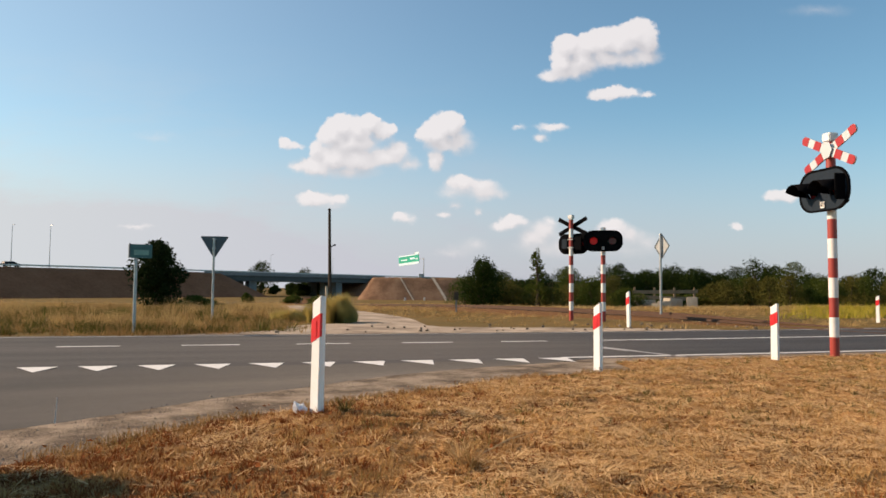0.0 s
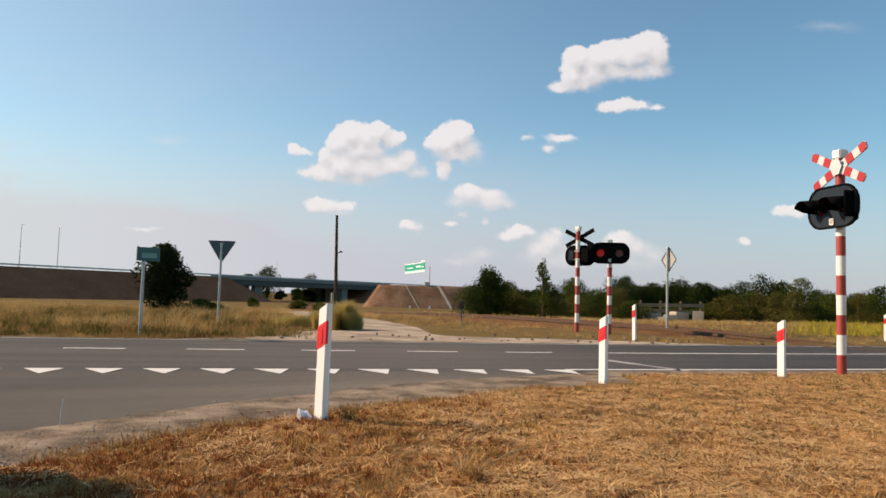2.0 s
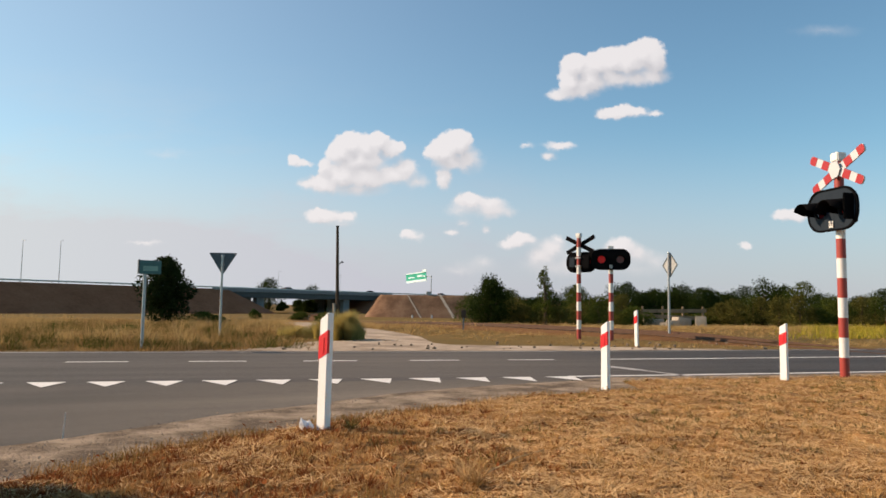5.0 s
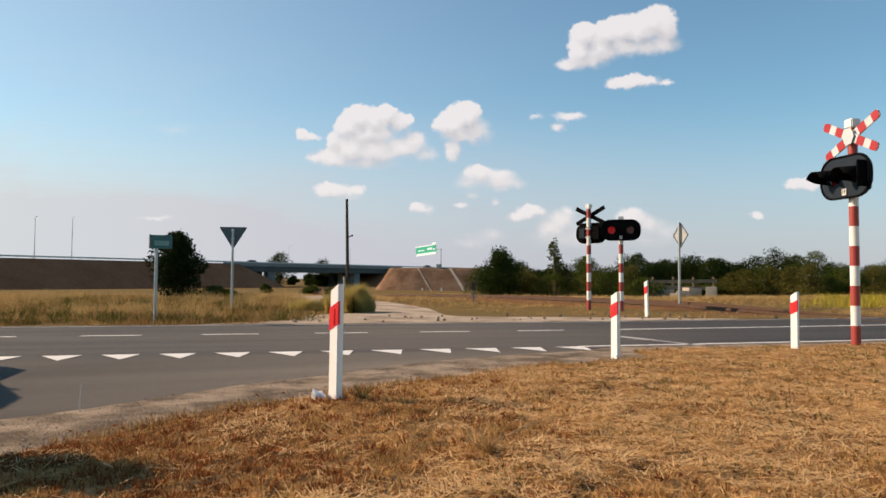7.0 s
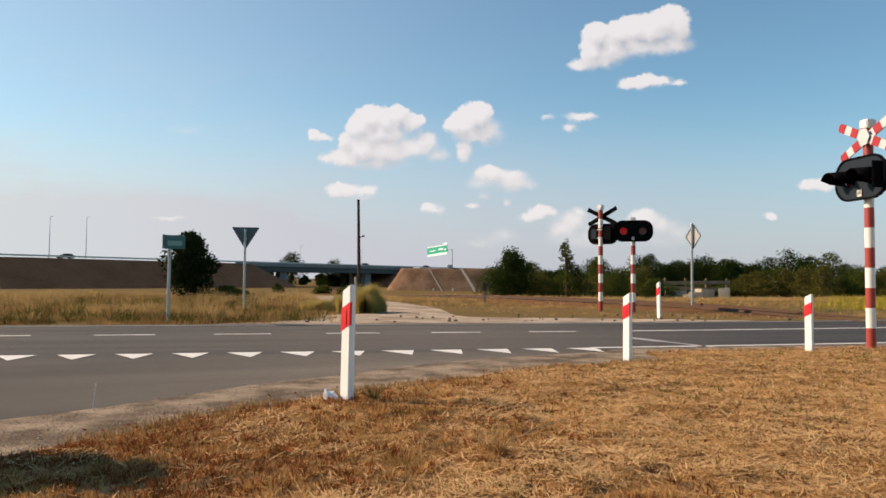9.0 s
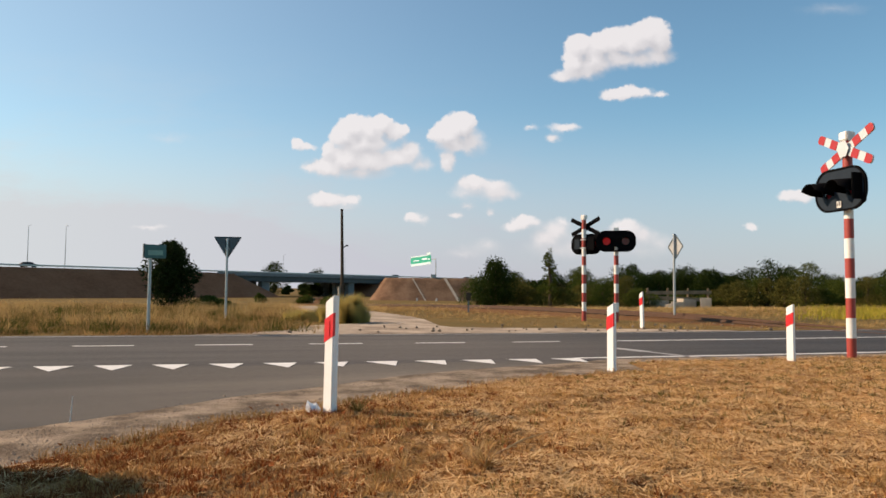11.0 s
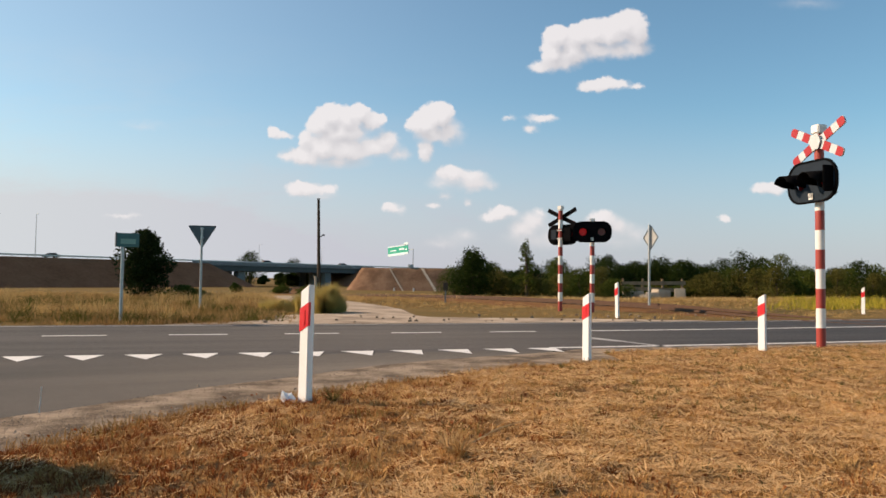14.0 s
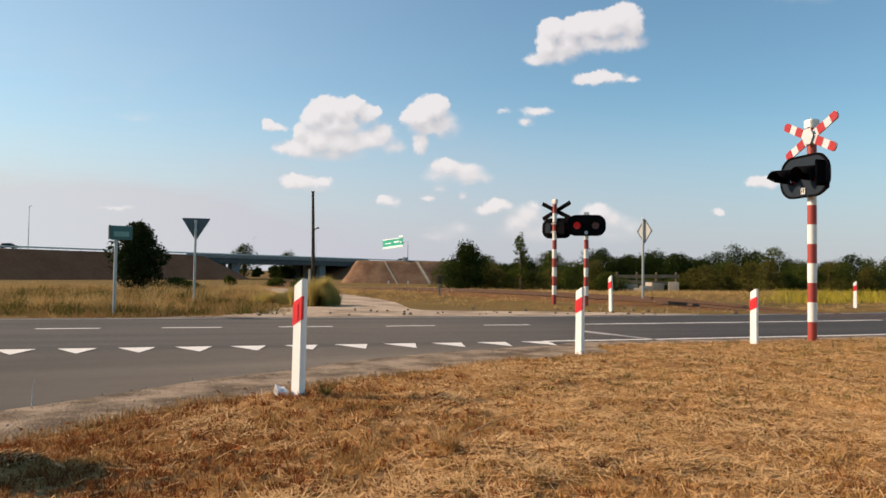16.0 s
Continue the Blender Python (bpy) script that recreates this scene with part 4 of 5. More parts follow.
def signal(x, y, angle, height, box_z, box_w, box_h, hood, cross_z=None, shutter=False, back=False, r=0.078, label=""):
    ob = thing("crossing_signal", pose(x, y, 0, 0, 0, facing(angle)), label, "railway signal", "crossing signals")
    banded_pole(ob, height, r)
    cap = part("cap", box(0.17, 0.17, 0.14, (0, 0, height + 0.0), 0.015), M_POLEWHITE, ob, "white cap box")
    lamp_box(ob, box_z, -0.10, box_w, box_h, hood, shutter, shutter or back)
    for dz in (-0.14, 0.14):
        part("clamp", box(0.2, 0.2, 0.04, (0, -0.02, box_z + dz), 0.005), M_STEEL, ob)
    if back:
        part("rear_box", box(0.22, 0.1, 0.34, (0.26, -0.02, box_z), 0.015), M_CHARCOAL, ob)
    if cross_z and not back:
        part("band", rod(r + 0.002, r + 0.002, box_z + 0.30, cross_z - 0.06, sides=28), M_POLERED, ob, "red painted band")
        part("side_plate", box(0.03, 0.20, box_h * 0.62, (box_w * 0.43, -0.22, box_z), 0.01), M_BLACK, ob, "black side shield")
    if cross_z:
        cross_sign(ob, cross_z, -0.09, (M_SIGNWHITE, M_RED), shift=0.0 if back else 0.08)
        if back:
            cross = [c for c in ob.children if c.name.startswith("cross_arm")]
            for c in cross:
                part("back_plate", box(1.21, 0.01, 0.14, (0, 0.022, 0)), M_BLACK, c, "black back of the cross arm")
    return ob


SIGNAL_A = signal(6.06, 11.02, 192, 3.42, 2.585, 1.02, 0.64, 0.36, 3.20, r=0.068, label="banded crossing signal with St Andrew's cross and dark hooded lamps")
SIGNAL_B = signal(4.31, 23.86, 47, 3.45, 2.55, 1.14, 0.66, 0.30, 3.14, back=True, label="crossing signal seen from its black back, on a banded pole", r=0.075)
SIGNAL_C = signal(5.24, 23.21, 256, 2.98, 2.60, 1.22, 0.66, 0.16, shutter=True, label="crossing signal with two flashing red lamps on a banded pole", r=0.075)


# ---- guide posts ----
def guide_post(x, y, h, angle, label, side=False, lean=0.0):
    ob = thing("guide_post", pose(x, y, -0.05, lean, 0, facing(angle)), label, "guide post", "guide posts")
    h += 0.05
    bm = bmesh.new()
    w, d = 0.105, 0.065
    low, high = [], []
    outline = [(-w / 2, -d / 2), (w / 2, -d / 2), (w / 2 - 0.008, d / 2), (-w / 2 + 0.008, d / 2)]
    for px_, py_ in outline:
        low.append(bm.verts.new((px_ * 1.04, py_ * 1.04, 0)))
        high.append(bm.verts.new((px_, py_, h - 0.06 + 0.06 * (px_ / w + 0.5))))
    for i in range(4):
        j = (i + 1) % 4
        bm.faces.new((low[i], low[j], high[j], high[i]))
    bm.faces.new(high)
    bmesh.ops.bevel(bm, geom=bm.edges[:], offset=0.006, segments=2, affect="EDGES")
    part("body", bm, M_WHITE, ob)
    bm = bmesh.new()
    z0, dz = h * 0.64, h * 0.185
    vs = []
    for yy in (-d / 2 - 0.0035, -d / 2 + 0.02):
        vs.append([bm.verts.new(v) for v in ((-w / 2 - 0.003, yy, z0 - 0.025), (w / 2 + 0.001, yy, z0 + 0.03), (w / 2 + 0.001, yy, z0 + 0.03 + dz), (-w / 2 - 0.003, yy, z0 - 0.025 + dz))])
    bm.faces.new(vs[0])
    bm.faces.new(vs[1])
    for i in range(4):
        j = (i + 1) % 4
        bm.faces.new((vs[0][i], vs[0][j], vs[1][j], vs[1][i]))
    band = part("reflector_band", bm, M_BAND, ob, "slanted red reflective band")
    part("reflector", box(0.03, 0.004, 0.12, (0.0, -d / 2 - 0.006, z0 + dz / 2), 0.001), M_BAND, ob, "narrow red reflector")
    return ob


guide_post(-0.99, 5.68, 0.94, 228, "white plastic guide post with red band at the grass edge", lean=-0.6)
guide_post(1.97, 9.02, 0.84, 218, "white plastic guide post with red band in dry grass")
guide_post(4.89, 10.48, 0.83, 217, "white plastic guide post with red band in dry grass")
guide_post(5.16, 19.73, 0.98, 215, "white guide post leaning across the road", lean=1.5)
guide_post(14.81, 24.21, 0.90, 225, "white guide post beside the yellow weeds")

# ---- signs across the road ----
ob = thing("give_way_sign", pose(-6.88, 21.23, 0, 0, 0, 8), "dark back of a triangular give-way sign on a steel pole", "road sign")
part("pole", rod(0.035, 0.035, -0.1, 2.45, sides=12), M_STEEL, ob)
tri = [(0.0, -0.66)] + [(0.40, 0.0), (-0.40, 0.0)]


def soft_corner(pts, r=0.05, n=4):
    out = []
    for i, p in enumerate(pts):
        p0, p1, p2 = Vector(pts[i - 1]), Vector(p), Vector(pts[(i + 1) % len(pts)])
        a, b = p1 + (p0 - p1).normalized() * r, p1 + (p2 - p1).normalized() * r
        for k in range(n + 1):
            t = k / n
            out.append(tuple((1 - t) ** 2 * a + 2 * t * (1 - t) * p1 + t * t * b))
    return out


pl = part("panel", plate(soft_corner(tri), 0.02), M_SIGNBACK, ob, "dark blue-grey back of the panel")
pl.location = (0, 0.04, 2.50)
edge = part("rim", plate(soft_corner([(x * 1.04, z * 1.03 + 0.012) for x, z in tri]), 0.012), M_BLACK, ob)
edge.location = (0, 0.062, 2.50)
for z in (2.42, 2.15):
    part("clamp", box(0.12, 0.05, 0.03, (0, 0.02, z)), M_STEEL, ob)

ob = thing("direction_sign", pose(-6.71, 15.47, 0, 0, 0, 28), "small double-sided green direction sign on a steel pole", "road sign")
part("pole", rod(0.035, 0.035, -0.1, 1.72, sides=12), M_STEEL, ob)
part("panel", box(0.44, 0.03, 0.30, (0.10, -0.05, 1.76), 0.006), M_TEAL, ob)
part("panel_back", box(0.03, 0.26, 0.31, (-0.13, 0.08, 1.77), 0.006), M_SIGNBACK, ob, "dark panel turned away")
part("bar", box(0.30, 0.006, 0.11, (0.10, -0.068, 1.73)), M_PALEGREEN, ob, "pale green bar of lettering")

ob = thing("priority_sign", pose(8.15, 26.57, 0, 0, 0, -72), "pale back of a diamond priority sign on a steel pole", "road sign")
part("pole", rod(0.045, 0.042, -0.1, 3.10, sides=12), M_STEEL, ob)
pl = part("panel", plate(soft_corner([(0, 0.46), (0.46, 0), (0, -0.46), (-0.46, 0)]), 0.02), M_DIAMOND, ob)
pl.location = (0, 0.065, 2.66)
rim = part("rim", plate(soft_corner([(0, 0.48), (0.48, 0), (0, -0.48), (-0.48, 0)]), 0.015, [soft_corner([(0, 0.42), (0.42, 0), (0, -0.42), (-0.42, 0)])]), M_SIGNBACK, ob, "dark folded rim")
rim.location = (0, 0.05, 2.66)
part("cap", rod(0.05, 0.045, 3.10, 3.14, sides=12), M_STEEL, ob)

ob = thing("telegraph_pole", pose(-7.45, 47, fall(-7.6, 47) - 0.35, 0, -1.3, 0), "old dark wooden pole leaning slightly, with a small lamp arm", "utility pole")
part("pole", rod(0.13, 0.085, 0, 6.8, sides=10), M_WOOD, ob)
part("cap", rod(0.10, 0.10, 6.8, 6.86, sides=10), M_BLACK, ob)
part("arm", tube((0, 0, 4.25), (0.28, 0, 4.42), 0.03, 0.03), M_BLACK, ob)
part("lamp_head", box(0.16, 0.12, 0.1, (0.32, 0, 4.42), 0.02), M_BLACK, ob)
part("base_post", rod(0.09, 0.09, 0, 1.7, (-0.2, -0.1), 8), M_PALECONC, ob, "short pale concrete stub beside the pole")

ob = thing("marker_board", pose(0.62, 33, fall(0.62, 33) - 0.05), "small dark marker board on a stake beside the rails", "marker")
part("stake", box(0.07, 0.05, 0.62, (0, 0, 0.31), 0.008), M_CONCRETE, ob)
part("board", box(0.2, 0.03, 0.36, (0, -0.045, 0.74), 0.01), M_WOOD, ob)

# low broken concrete blocks in front of the trees
for k, (x, y, sx, sz, a) in enumerate(((17.6, 62, 1.6, 0.75, 8), (19.0, 61, 1.1, 0.6, -14), (20.2, 62.5, 1.4, 0.85, 22), (21.4, 61, 0.9, 0.95, -18), (18.3, 60.5, 0.8, 0.4, 30))):
    tagged(part("concrete_block", box(sx, 1.0, sz, (0, 0, sz / 2 - 0.1), 0.06), M_PALECONC), "pale broken concrete block in dry grass", "concrete block", "concrete blocks").matrix_basis = pose(x, y, fall(x, y), 0, rng.uniform(-4, 4), a)
for k in range(2):
    tagged(part("timber_beam", box(6.0, 0.12, 0.32, (0, 0, 0), 0.02), M_OLDTIMBER), "weathered pale timber fence rail", "fence rail").matrix_basis = pose(20.0, 64, fall(20, 64) + 0.8 + 0.55 * k, 0, 2 - 3 * k, 3)
for k in range(4):
    tagged(part("fence_post", box(0.16, 0.16, 1.9, (0, 0, 0.9), 0.02), M_OLDTIMBER), "weathered pale timber fence post", "fence post", "fence posts").matrix_basis = pose(17.3 + 1.8 * k, 64.15, fall(20, 64) - 0.1)


# ---- plants ----
def leaves(verts, faces, centre, radii, count, size, r, flat=0.0, shell=0.55):
    """Adds small folded leaf sprays inside an ellipsoid, denser towards its skin."""
    c = np.array(centre)
    for _ in range(count):
        d = r.normal(size=3)
        d /= np.linalg.norm(d)
        p = c + d * np.array(radii) * (shell + (1 - shell) * r.random()) * (0.85 + 0.3 * r.random())
        a = r.normal(size=3)
        a[2] *= 1 - flat
        a /= np.linalg.norm(a)
        b = np.cross(a, r.normal(size=3))
        b /= np.linalg.norm(b)
        s = size * (0.6 + 0.8 * r.random())
        n0 = len(verts)
        verts += [p - a * s, p + b * s * 0.45, p + a * s, p - b * s * 0.45]
        faces.append((n0, n0 + 1, n0 + 2, n0 + 3))


def tree(x, y, h, w, mat, seed, label, trunk=0.25, lobes=9, per=110, size=0.16, name="tree", group="", low=0.12, spire=0.0, shell=0.5):
    """A tapered trunk with limbs, and a crown of many leaf sprays in uneven lobes."""
    r = np.random.default_rng(seed)
    z0 = fall(x, y) - 0.1
    ob = thing(name, pose(x, y, z0, 0, 0, seed * 37 % 360), label, "bush" if "bush" in name or "shrub" in name else "tree", group)
    bm = rod(0.035 * h, 0.012 * h, 0, h * 0.7, sides=8)
    tips = []
    for k in range(lobes):
        q = (k + 0.5) / lobes
        zc = h * (low + 0.10 + (0.78 - low) * q)
        prof = math.sin(math.pi * min(1, 0.22 + 0.72 * q)) if not spire else (1 - q * spire)
        a = r.uniform(0, 6.28)
        rad = w / 2 * prof * r.uniform(0.25, 0.62)
        tips.append((rad * math.cos(a), rad * math.sin(a), zc, prof))
        bm = tube((0, 0, zc * 0.55), (rad * math.cos(a), rad * math.sin(a), zc), 0.012 * h, 0.004 * h, 5, bm)
    part("trunk", bm, M_BARK, ob)
    v, f = [], []
    for tx, ty, tz, prof in tips:
        rr = w / 2 * (0.40 + 0.30 * prof) * r.uniform(0.75, 1.15)
        leaves(v, f, (tx, ty, tz), (rr, rr, min(rr, h * 0.26) * r.uniform(0.7, 1.0)), per, size, r, shell=shell)
    leaves(v, f, (0, 0, h * 0.9), (w * 0.14, w * 0.14, h * 0.10), per // 3, size * 0.9, r)
    crown = new("crown", mesh_from("crown", v, f, mat))
    crown.parent = ob
    return ob


tree(-14.3, 35.5, 3.55, 2.75, M_LEAF_BLACK, 3, "dark green bushy tree standing alone in dry grass", lobes=16, per=520, size=0.085, low=0.06)
tree(8.0, 60, 5.2, 1.9, M_LEAF, 21, "slender light green young tree with gaps in its crown", lobes=13, per=90, size=0.10, low=0.1, spire=0.65)
tree(3.5, 62, 4.3, 3.8, M_LEAF_DARK, 5, "rounded dark green tree", lobes=16, per=460, size=0.10, low=0.02)
tree(-12.4, 35.8, 0.75, 2.3, M_LEAF, 23, "low green bush in the dry meadow", lobes=7, per=260, size=0.06, name="bush", low=0.0)
# the dark wood behind the crossing: uneven heights, bushes before taller trees
wr = random.Random(11)
for i in range(36):
    px_ = 850 + i * 23 + wr.uniform(-8, 8)
    d = wr.uniform(72, 88)
    top = (3.7 + 0.5 * math.sin(i * 1.3) + wr.uniform(-0.3, 0.7)) + (1.2 if 1290 < px_ < 1420 else 0)
    tree((px_ - 784) / 1254 * d, d, top, wr.uniform(3.6, 5.2), M_LEAF_DARK if wr.random() < 0.6 else M_LEAF, 100 + i, "dark green tree in the wood edge", lobes=12,
         per=380, size=0.095, group="wood edge", low=0.0, spire=0.5 if wr.random() < 0.3 else 0)
for i in range(28):
    px_ = 830 + i * 28 + wr.uniform(-12, 12)
    d = wr.uniform(60, 68)
    if 1120 < px_ < 1250:
        d = 68
    tree((px_ - 784) / 1254 * d, d, wr.uniform(1.7, 3.1) * (0.6 if 1120 < px_ < 1250 else 1), wr.uniform(2.8, 4.0), M_LEAF_OLIVE if wr.random() < 0.6 else M_LEAF, 200 + i, "green bush before the wood edge",
         lobes=9, per=380, size=0.075, name="bush", group="bushes", low=0.0)
for i in range(9):
    px_, d = 1120 + i * 20 + wr.uniform(-6, 6), wr.uniform(72, 80)
    tree((px_ - 784) / 1254 * d, d, wr.uniform(3.5, 4.3), wr.uniform(3.4, 4.4), M_LEAF_DARK, 160 + i, "dark green tree in the wood edge", lobes=12, per=380, size=0.095, group="wood edge", low=0.0)
# far trees: through and above the bridge
for i, (px_, d, h, w) in enumerate(((463, 330, 15.0, 17), (516, 300, 5.0, 7), (534, 290, 4.5, 8), (556, 300, 6, 10), (580, 290, 5, 8), (541, 420, 14.0, 18), (488, 330, 4, 6),
                                    (438, 150, 2.0, 3), (520, 140, 1.8, 4), (560, 120, 1.6, 4))):
    tree((px_ - 784) / 1254 * d, d, h, w, M_LEAF_DARK if i < 7 else M_LEAF, 300 + i, "distant dark green tree by the motorway", lobes=14, per=260, size=0.40 if d > 200 else 0.13, group="distant trees", low=0.0)
# unseen shrub, added out of view only to cast shade on the verge's corner
tree(-3.72, 3.66, 1.45, 1.10, M_LEAF, 41, "unseen shrub added to shade the corner of the verge", lobes=14, per=420, size=0.05, name="shrub", low=0.0)


def blades(name, mat, pts, heights, width, lean, seed, label, category, bend_amt=0.4, base=0.0):
    """Grass: one tapered, bent blade for every root point, joined into one mesh."""
    r = np.random.default_rng(seed)
    n = len(pts)
    ang = r.uniform(0, 2 * np.pi, n)
    side = np.c_[np.cos(ang), np.sin(ang), np.zeros(n)]
    ang2 = r.uniform(0, 2 * np.pi, n)
    ln = base + np.abs(r.normal(0, 1, n)) * lean
    tilt = np.c_[np.cos(ang2) * np.sin(ln), np.sin(ang2) * np.sin(ln), np.cos(ln)]
    tilt2 = tilt + np.c_[np.cos(ang2), np.sin(ang2), -0.6 * np.ones(n)] * bend_amt
    tilt2 /= np.linalg.norm(tilt2, axis=1)[:, None]
    w = (width * r.uniform(0.6, 1.4, n))[:, None] * side
    h = heights[:, None]
    mid = pts + tilt * h * 0.55
    top = mid + tilt2 * h * 0.45
    v = np.stack([pts - w, pts + w, mid + w * 0.7, mid - w * 0.7, top], 1).reshape(-1, 3)
    k = np.arange(n)[:, None] * 5
    loops = np.concatenate([k + [0, 1, 2, 3], k + [3, 2, 4]], 1).ravel()
    me = bpy.data.meshes.new(name)
    me.vertices.add(len(v))
    me.vertices.foreach_set("co", v.ravel())
    me.loops.add(len(loops))
    me.loops.foreach_set("vertex_index", loops)
    starts = (np.arange(n)[:, None] * 7 + [0, 4]).ravel()
    me.polygons.add(2 * n)
    me.polygons.foreach_set("loop_start", starts)
    me.update(calc_edges=True)
    me.materials.append(mat)
    return tagged(new(name, me), label, category, kind="stuff")


gr = np.random.default_rng(12)


def grass_clump(x, y, radius, h, n, seed, label):
    """A dense dome of tall grass and stems."""
    r = np.random.default_rng(seed)
    a, q = r.uniform(0, 2 * np.pi, n), np.sqrt(r.random(n))
    lump = 0.8 + 0.25 * np.sin(a * 3 + seed)
    p = np.c_[x + radius * q * lump * np.cos(a), y + radius * q * lump * np.sin(a), np.full(n, -0.05)]
    ob = blades("tall_grass_clump", M_CLUMP, p, h * np.sqrt(1.04 - q ** 4) * r.uniform(0.6, 1.05, n), 0.006, 0.22, seed, label, "grass clump", 0.35)
    ob["kind"] = "thing"
    del ob["kind"]
    return ob


grass_clump(-3.15, 20.95, 0.66, 0.98, 5200, 31, "tall olive grass clump beside the dirt track")
grass_clump(-3.75, 21.3, 0.5, 0.7, 2600, 32, "olive grass clump beside the dirt track")
grass_clump(-4.7, 21.6, 0.7, 0.45, 2200, 33, "low olive grass clump in dry grass")
EDGE_Y = np.array([p[1] for p in VERGE_EDGE]), np.array([p[0] for p in VERGE_EDGE])


def verge_points(n, near=1.2, far=12.0, power=1.6):
    """Root points on the near verge, denser towards the viewer."""
    out = []
    while sum(map(len, out)) < n:
        d = near + (far - near) * gr.random(n) ** power
        a = gr.uniform(-0.72, 0.74, n)
        x, y = a * d, d
        o = -ROAD_U.y * x + ROAD_U.x * y
        s = ROAD_U.x * x + ROAD_U.y * y
        lim = np.interp(y, *EDGE_Y)
        patch = gr.random(n)
        ok = (x > lim + 0.02 * patch) & (o < NEAR - 0.7 - 0.15 * patch + np.where(s > 3, 0.0042 * (s - 3) ** 2, 0))
        out.append(np.c_[x, y, np.zeros(n)][ok])
    p = np.concatenate(out)[:n]
    p[:, 2] = [max(-0.004, turf(q[0], q[1]) - 0.004) for q in p]
    return p


def tufts(name, mat, centres, per, spread, heights, width, splay, seed, label, category):
    """Grass in tufts: blades that spring from each centre and splay outwards, joined into one mesh."""
    r = np.random.default_rng(seed)
    n = len(centres) * per
    a, q = r.uniform(0, 2 * np.pi, n), np.sqrt(r.random(n))
    size = np.repeat(heights, per)
    rad = spread * np.repeat(r.uniform(0.5, 1.5, len(centres)), per) * q
    out = np.c_[np.cos(a), np.sin(a), np.zeros(n)]
    root = np.repeat(centres, per, axis=0) + out * rad[:, None]
    ln = splay * q * r.uniform(0.5, 1.3, n)
    h = (size * r.uniform(0.55, 1.15, n))[:, None]
    tilt = out * np.sin(ln)[:, None] + np.c_[np.zeros((n, 2)), np.cos(ln)]
    tilt2 = out * np.sin(ln * 1.7)[:, None] + np.c_[np.zeros((n, 2)), np.cos(ln * 1.7)]
    b = r.uniform(0, 2 * np.pi, n)
    w = (width * r.uniform(0.6, 1.4, n))[:, None] * np.c_[np.cos(b), np.sin(b), np.zeros(n)]
    mid = root + tilt * h * 0.55
    top = mid + tilt2 * h * 0.45
    v = np.stack([root - w, root + w, mid + w * 0.7, mid - w * 0.7, top], 1).reshape(-1, 3)
    k = np.arange(n)[:, None] * 5
    loops = np.concatenate([k + [0, 1, 2, 3], k + [3, 2, 4]], 1).ravel()
    me = bpy.data.meshes.new(name)
    me.vertices.add(len(v))
    me.vertices.foreach_set("co", v.ravel())
    me.loops.add(len(loops))
    me.loops.foreach_set("vertex_index", loops)
    me.polygons.add(2 * n)
    me.polygons.foreach_set("loop_start", (np.arange(n)[:, None] * 7 + [0, 4]).ravel())
    me.update(calc_edges=True)
    me.materials.append(mat)
    return tagged(new(name, me), label, category, kind="stuff")


def clumpy(p, scale, cut):
    v = np.array([noise.noise(Vector((q[0] * scale, q[1] * scale, 3.0))) for q in p])
    return p[v > cut]


p = verge_points(60000)
around = np.c_[gr.uniform(-2.9, 16, 60000), gr.uniform(-9, 10.5, 60000), np.zeros(60000)]
o_ = -ROAD_U.y * around[:, 0] + ROAD_U.x * around[:, 1]
around = around[(around[:, 0] > np.interp(around[:, 1], *EDGE_Y) + 0.05) & (o_ < NEAR - 0.85) & (np.hypot(around[:, 0], around[:, 1]) > 0.4)]
p = np.concatenate([p, around])
blades("mown_grass", M_STRAW, p, gr.uniform(0.012, 0.05, len(p)), 0.0026, 0.5, 1, "dry orange-brown mown grass on the verge", "grass", 0.3, 0.5)
p = verge_points(7500, 1.2, 12.0, 1.3)
patch = np.array([noise.noise(Vector((a[0] * 1.6, a[1] * 1.6, 21))) for a in p])
tufts("mown_tufts", M_STRAW, p, 22, 0.035, gr.uniform(0.03, 0.06, len(p)) * (1 + 0.7 * patch), 0.0028, 1.1, 51, "springy tufts of dry orange-brown mown grass", "grass")
p = verge_points(3600, 1.2, 12.0, 1.2)
p = p[gr.random(len(p)) < 1 / (1 + np.exp(1.5 * (p[:, 0] + 0.1)))]
tufts("rusty_tufts", M_RUST_LEAF, p, 24, 0.045, gr.uniform(0.03, 0.075, len(p)), 0.0036, 1.2, 52, "rust-brown tufts of withered grass", "grass")
p = verge_points(700, 5.0, 12.0, 1.0)
p = p[gr.random(len(p)) < 1 / (1 + np.exp(-1.0 * (p[:, 0] - 2.2)))]
tufts("olive_tufts", M_GREENGRASS, p, 18, 0.04, gr.uniform(0.03, 0.08, len(p)), 0.003, 1.0, 53, "faded olive tufts in the dry verge", "grass")
p = verge_points(120000)
cl = np.array([noise.noise(Vector((q[0] * 1.1, q[1] * 1.1, 7))) + 0.6 * noise.noise(Vector((q[0] * 4.5, q[1] * 4.5, 2))) for q in p])
p = p[cl + 0.42 * np.tanh((p[:, 0] - 0.2) * 0.7) + gr.normal(0, 0.16, len(p)) > 0.05]
blades("cut_straw", M_STRAW_PALE, p + [0, 0, 0.026], gr.uniform(0.05, 0.16, len(p)), 0.0034, 0.22, 2, "pale cut straw lying on the verge", "straw", 0.05, 1.33)
q = np.concatenate([verge_points(2400), around[:1500]])
blades("long_straw", M_STRAW_PALE, q + [0, 0, 0.035], gr.uniform(0.06, 0.20, len(q)), 0.0026, 0.12, 22, "long pale straw stalks lying on the mown grass", "straw", 0.05, 1.42)
p = clumpy(verge_points(80000), 1.6, -0.02)
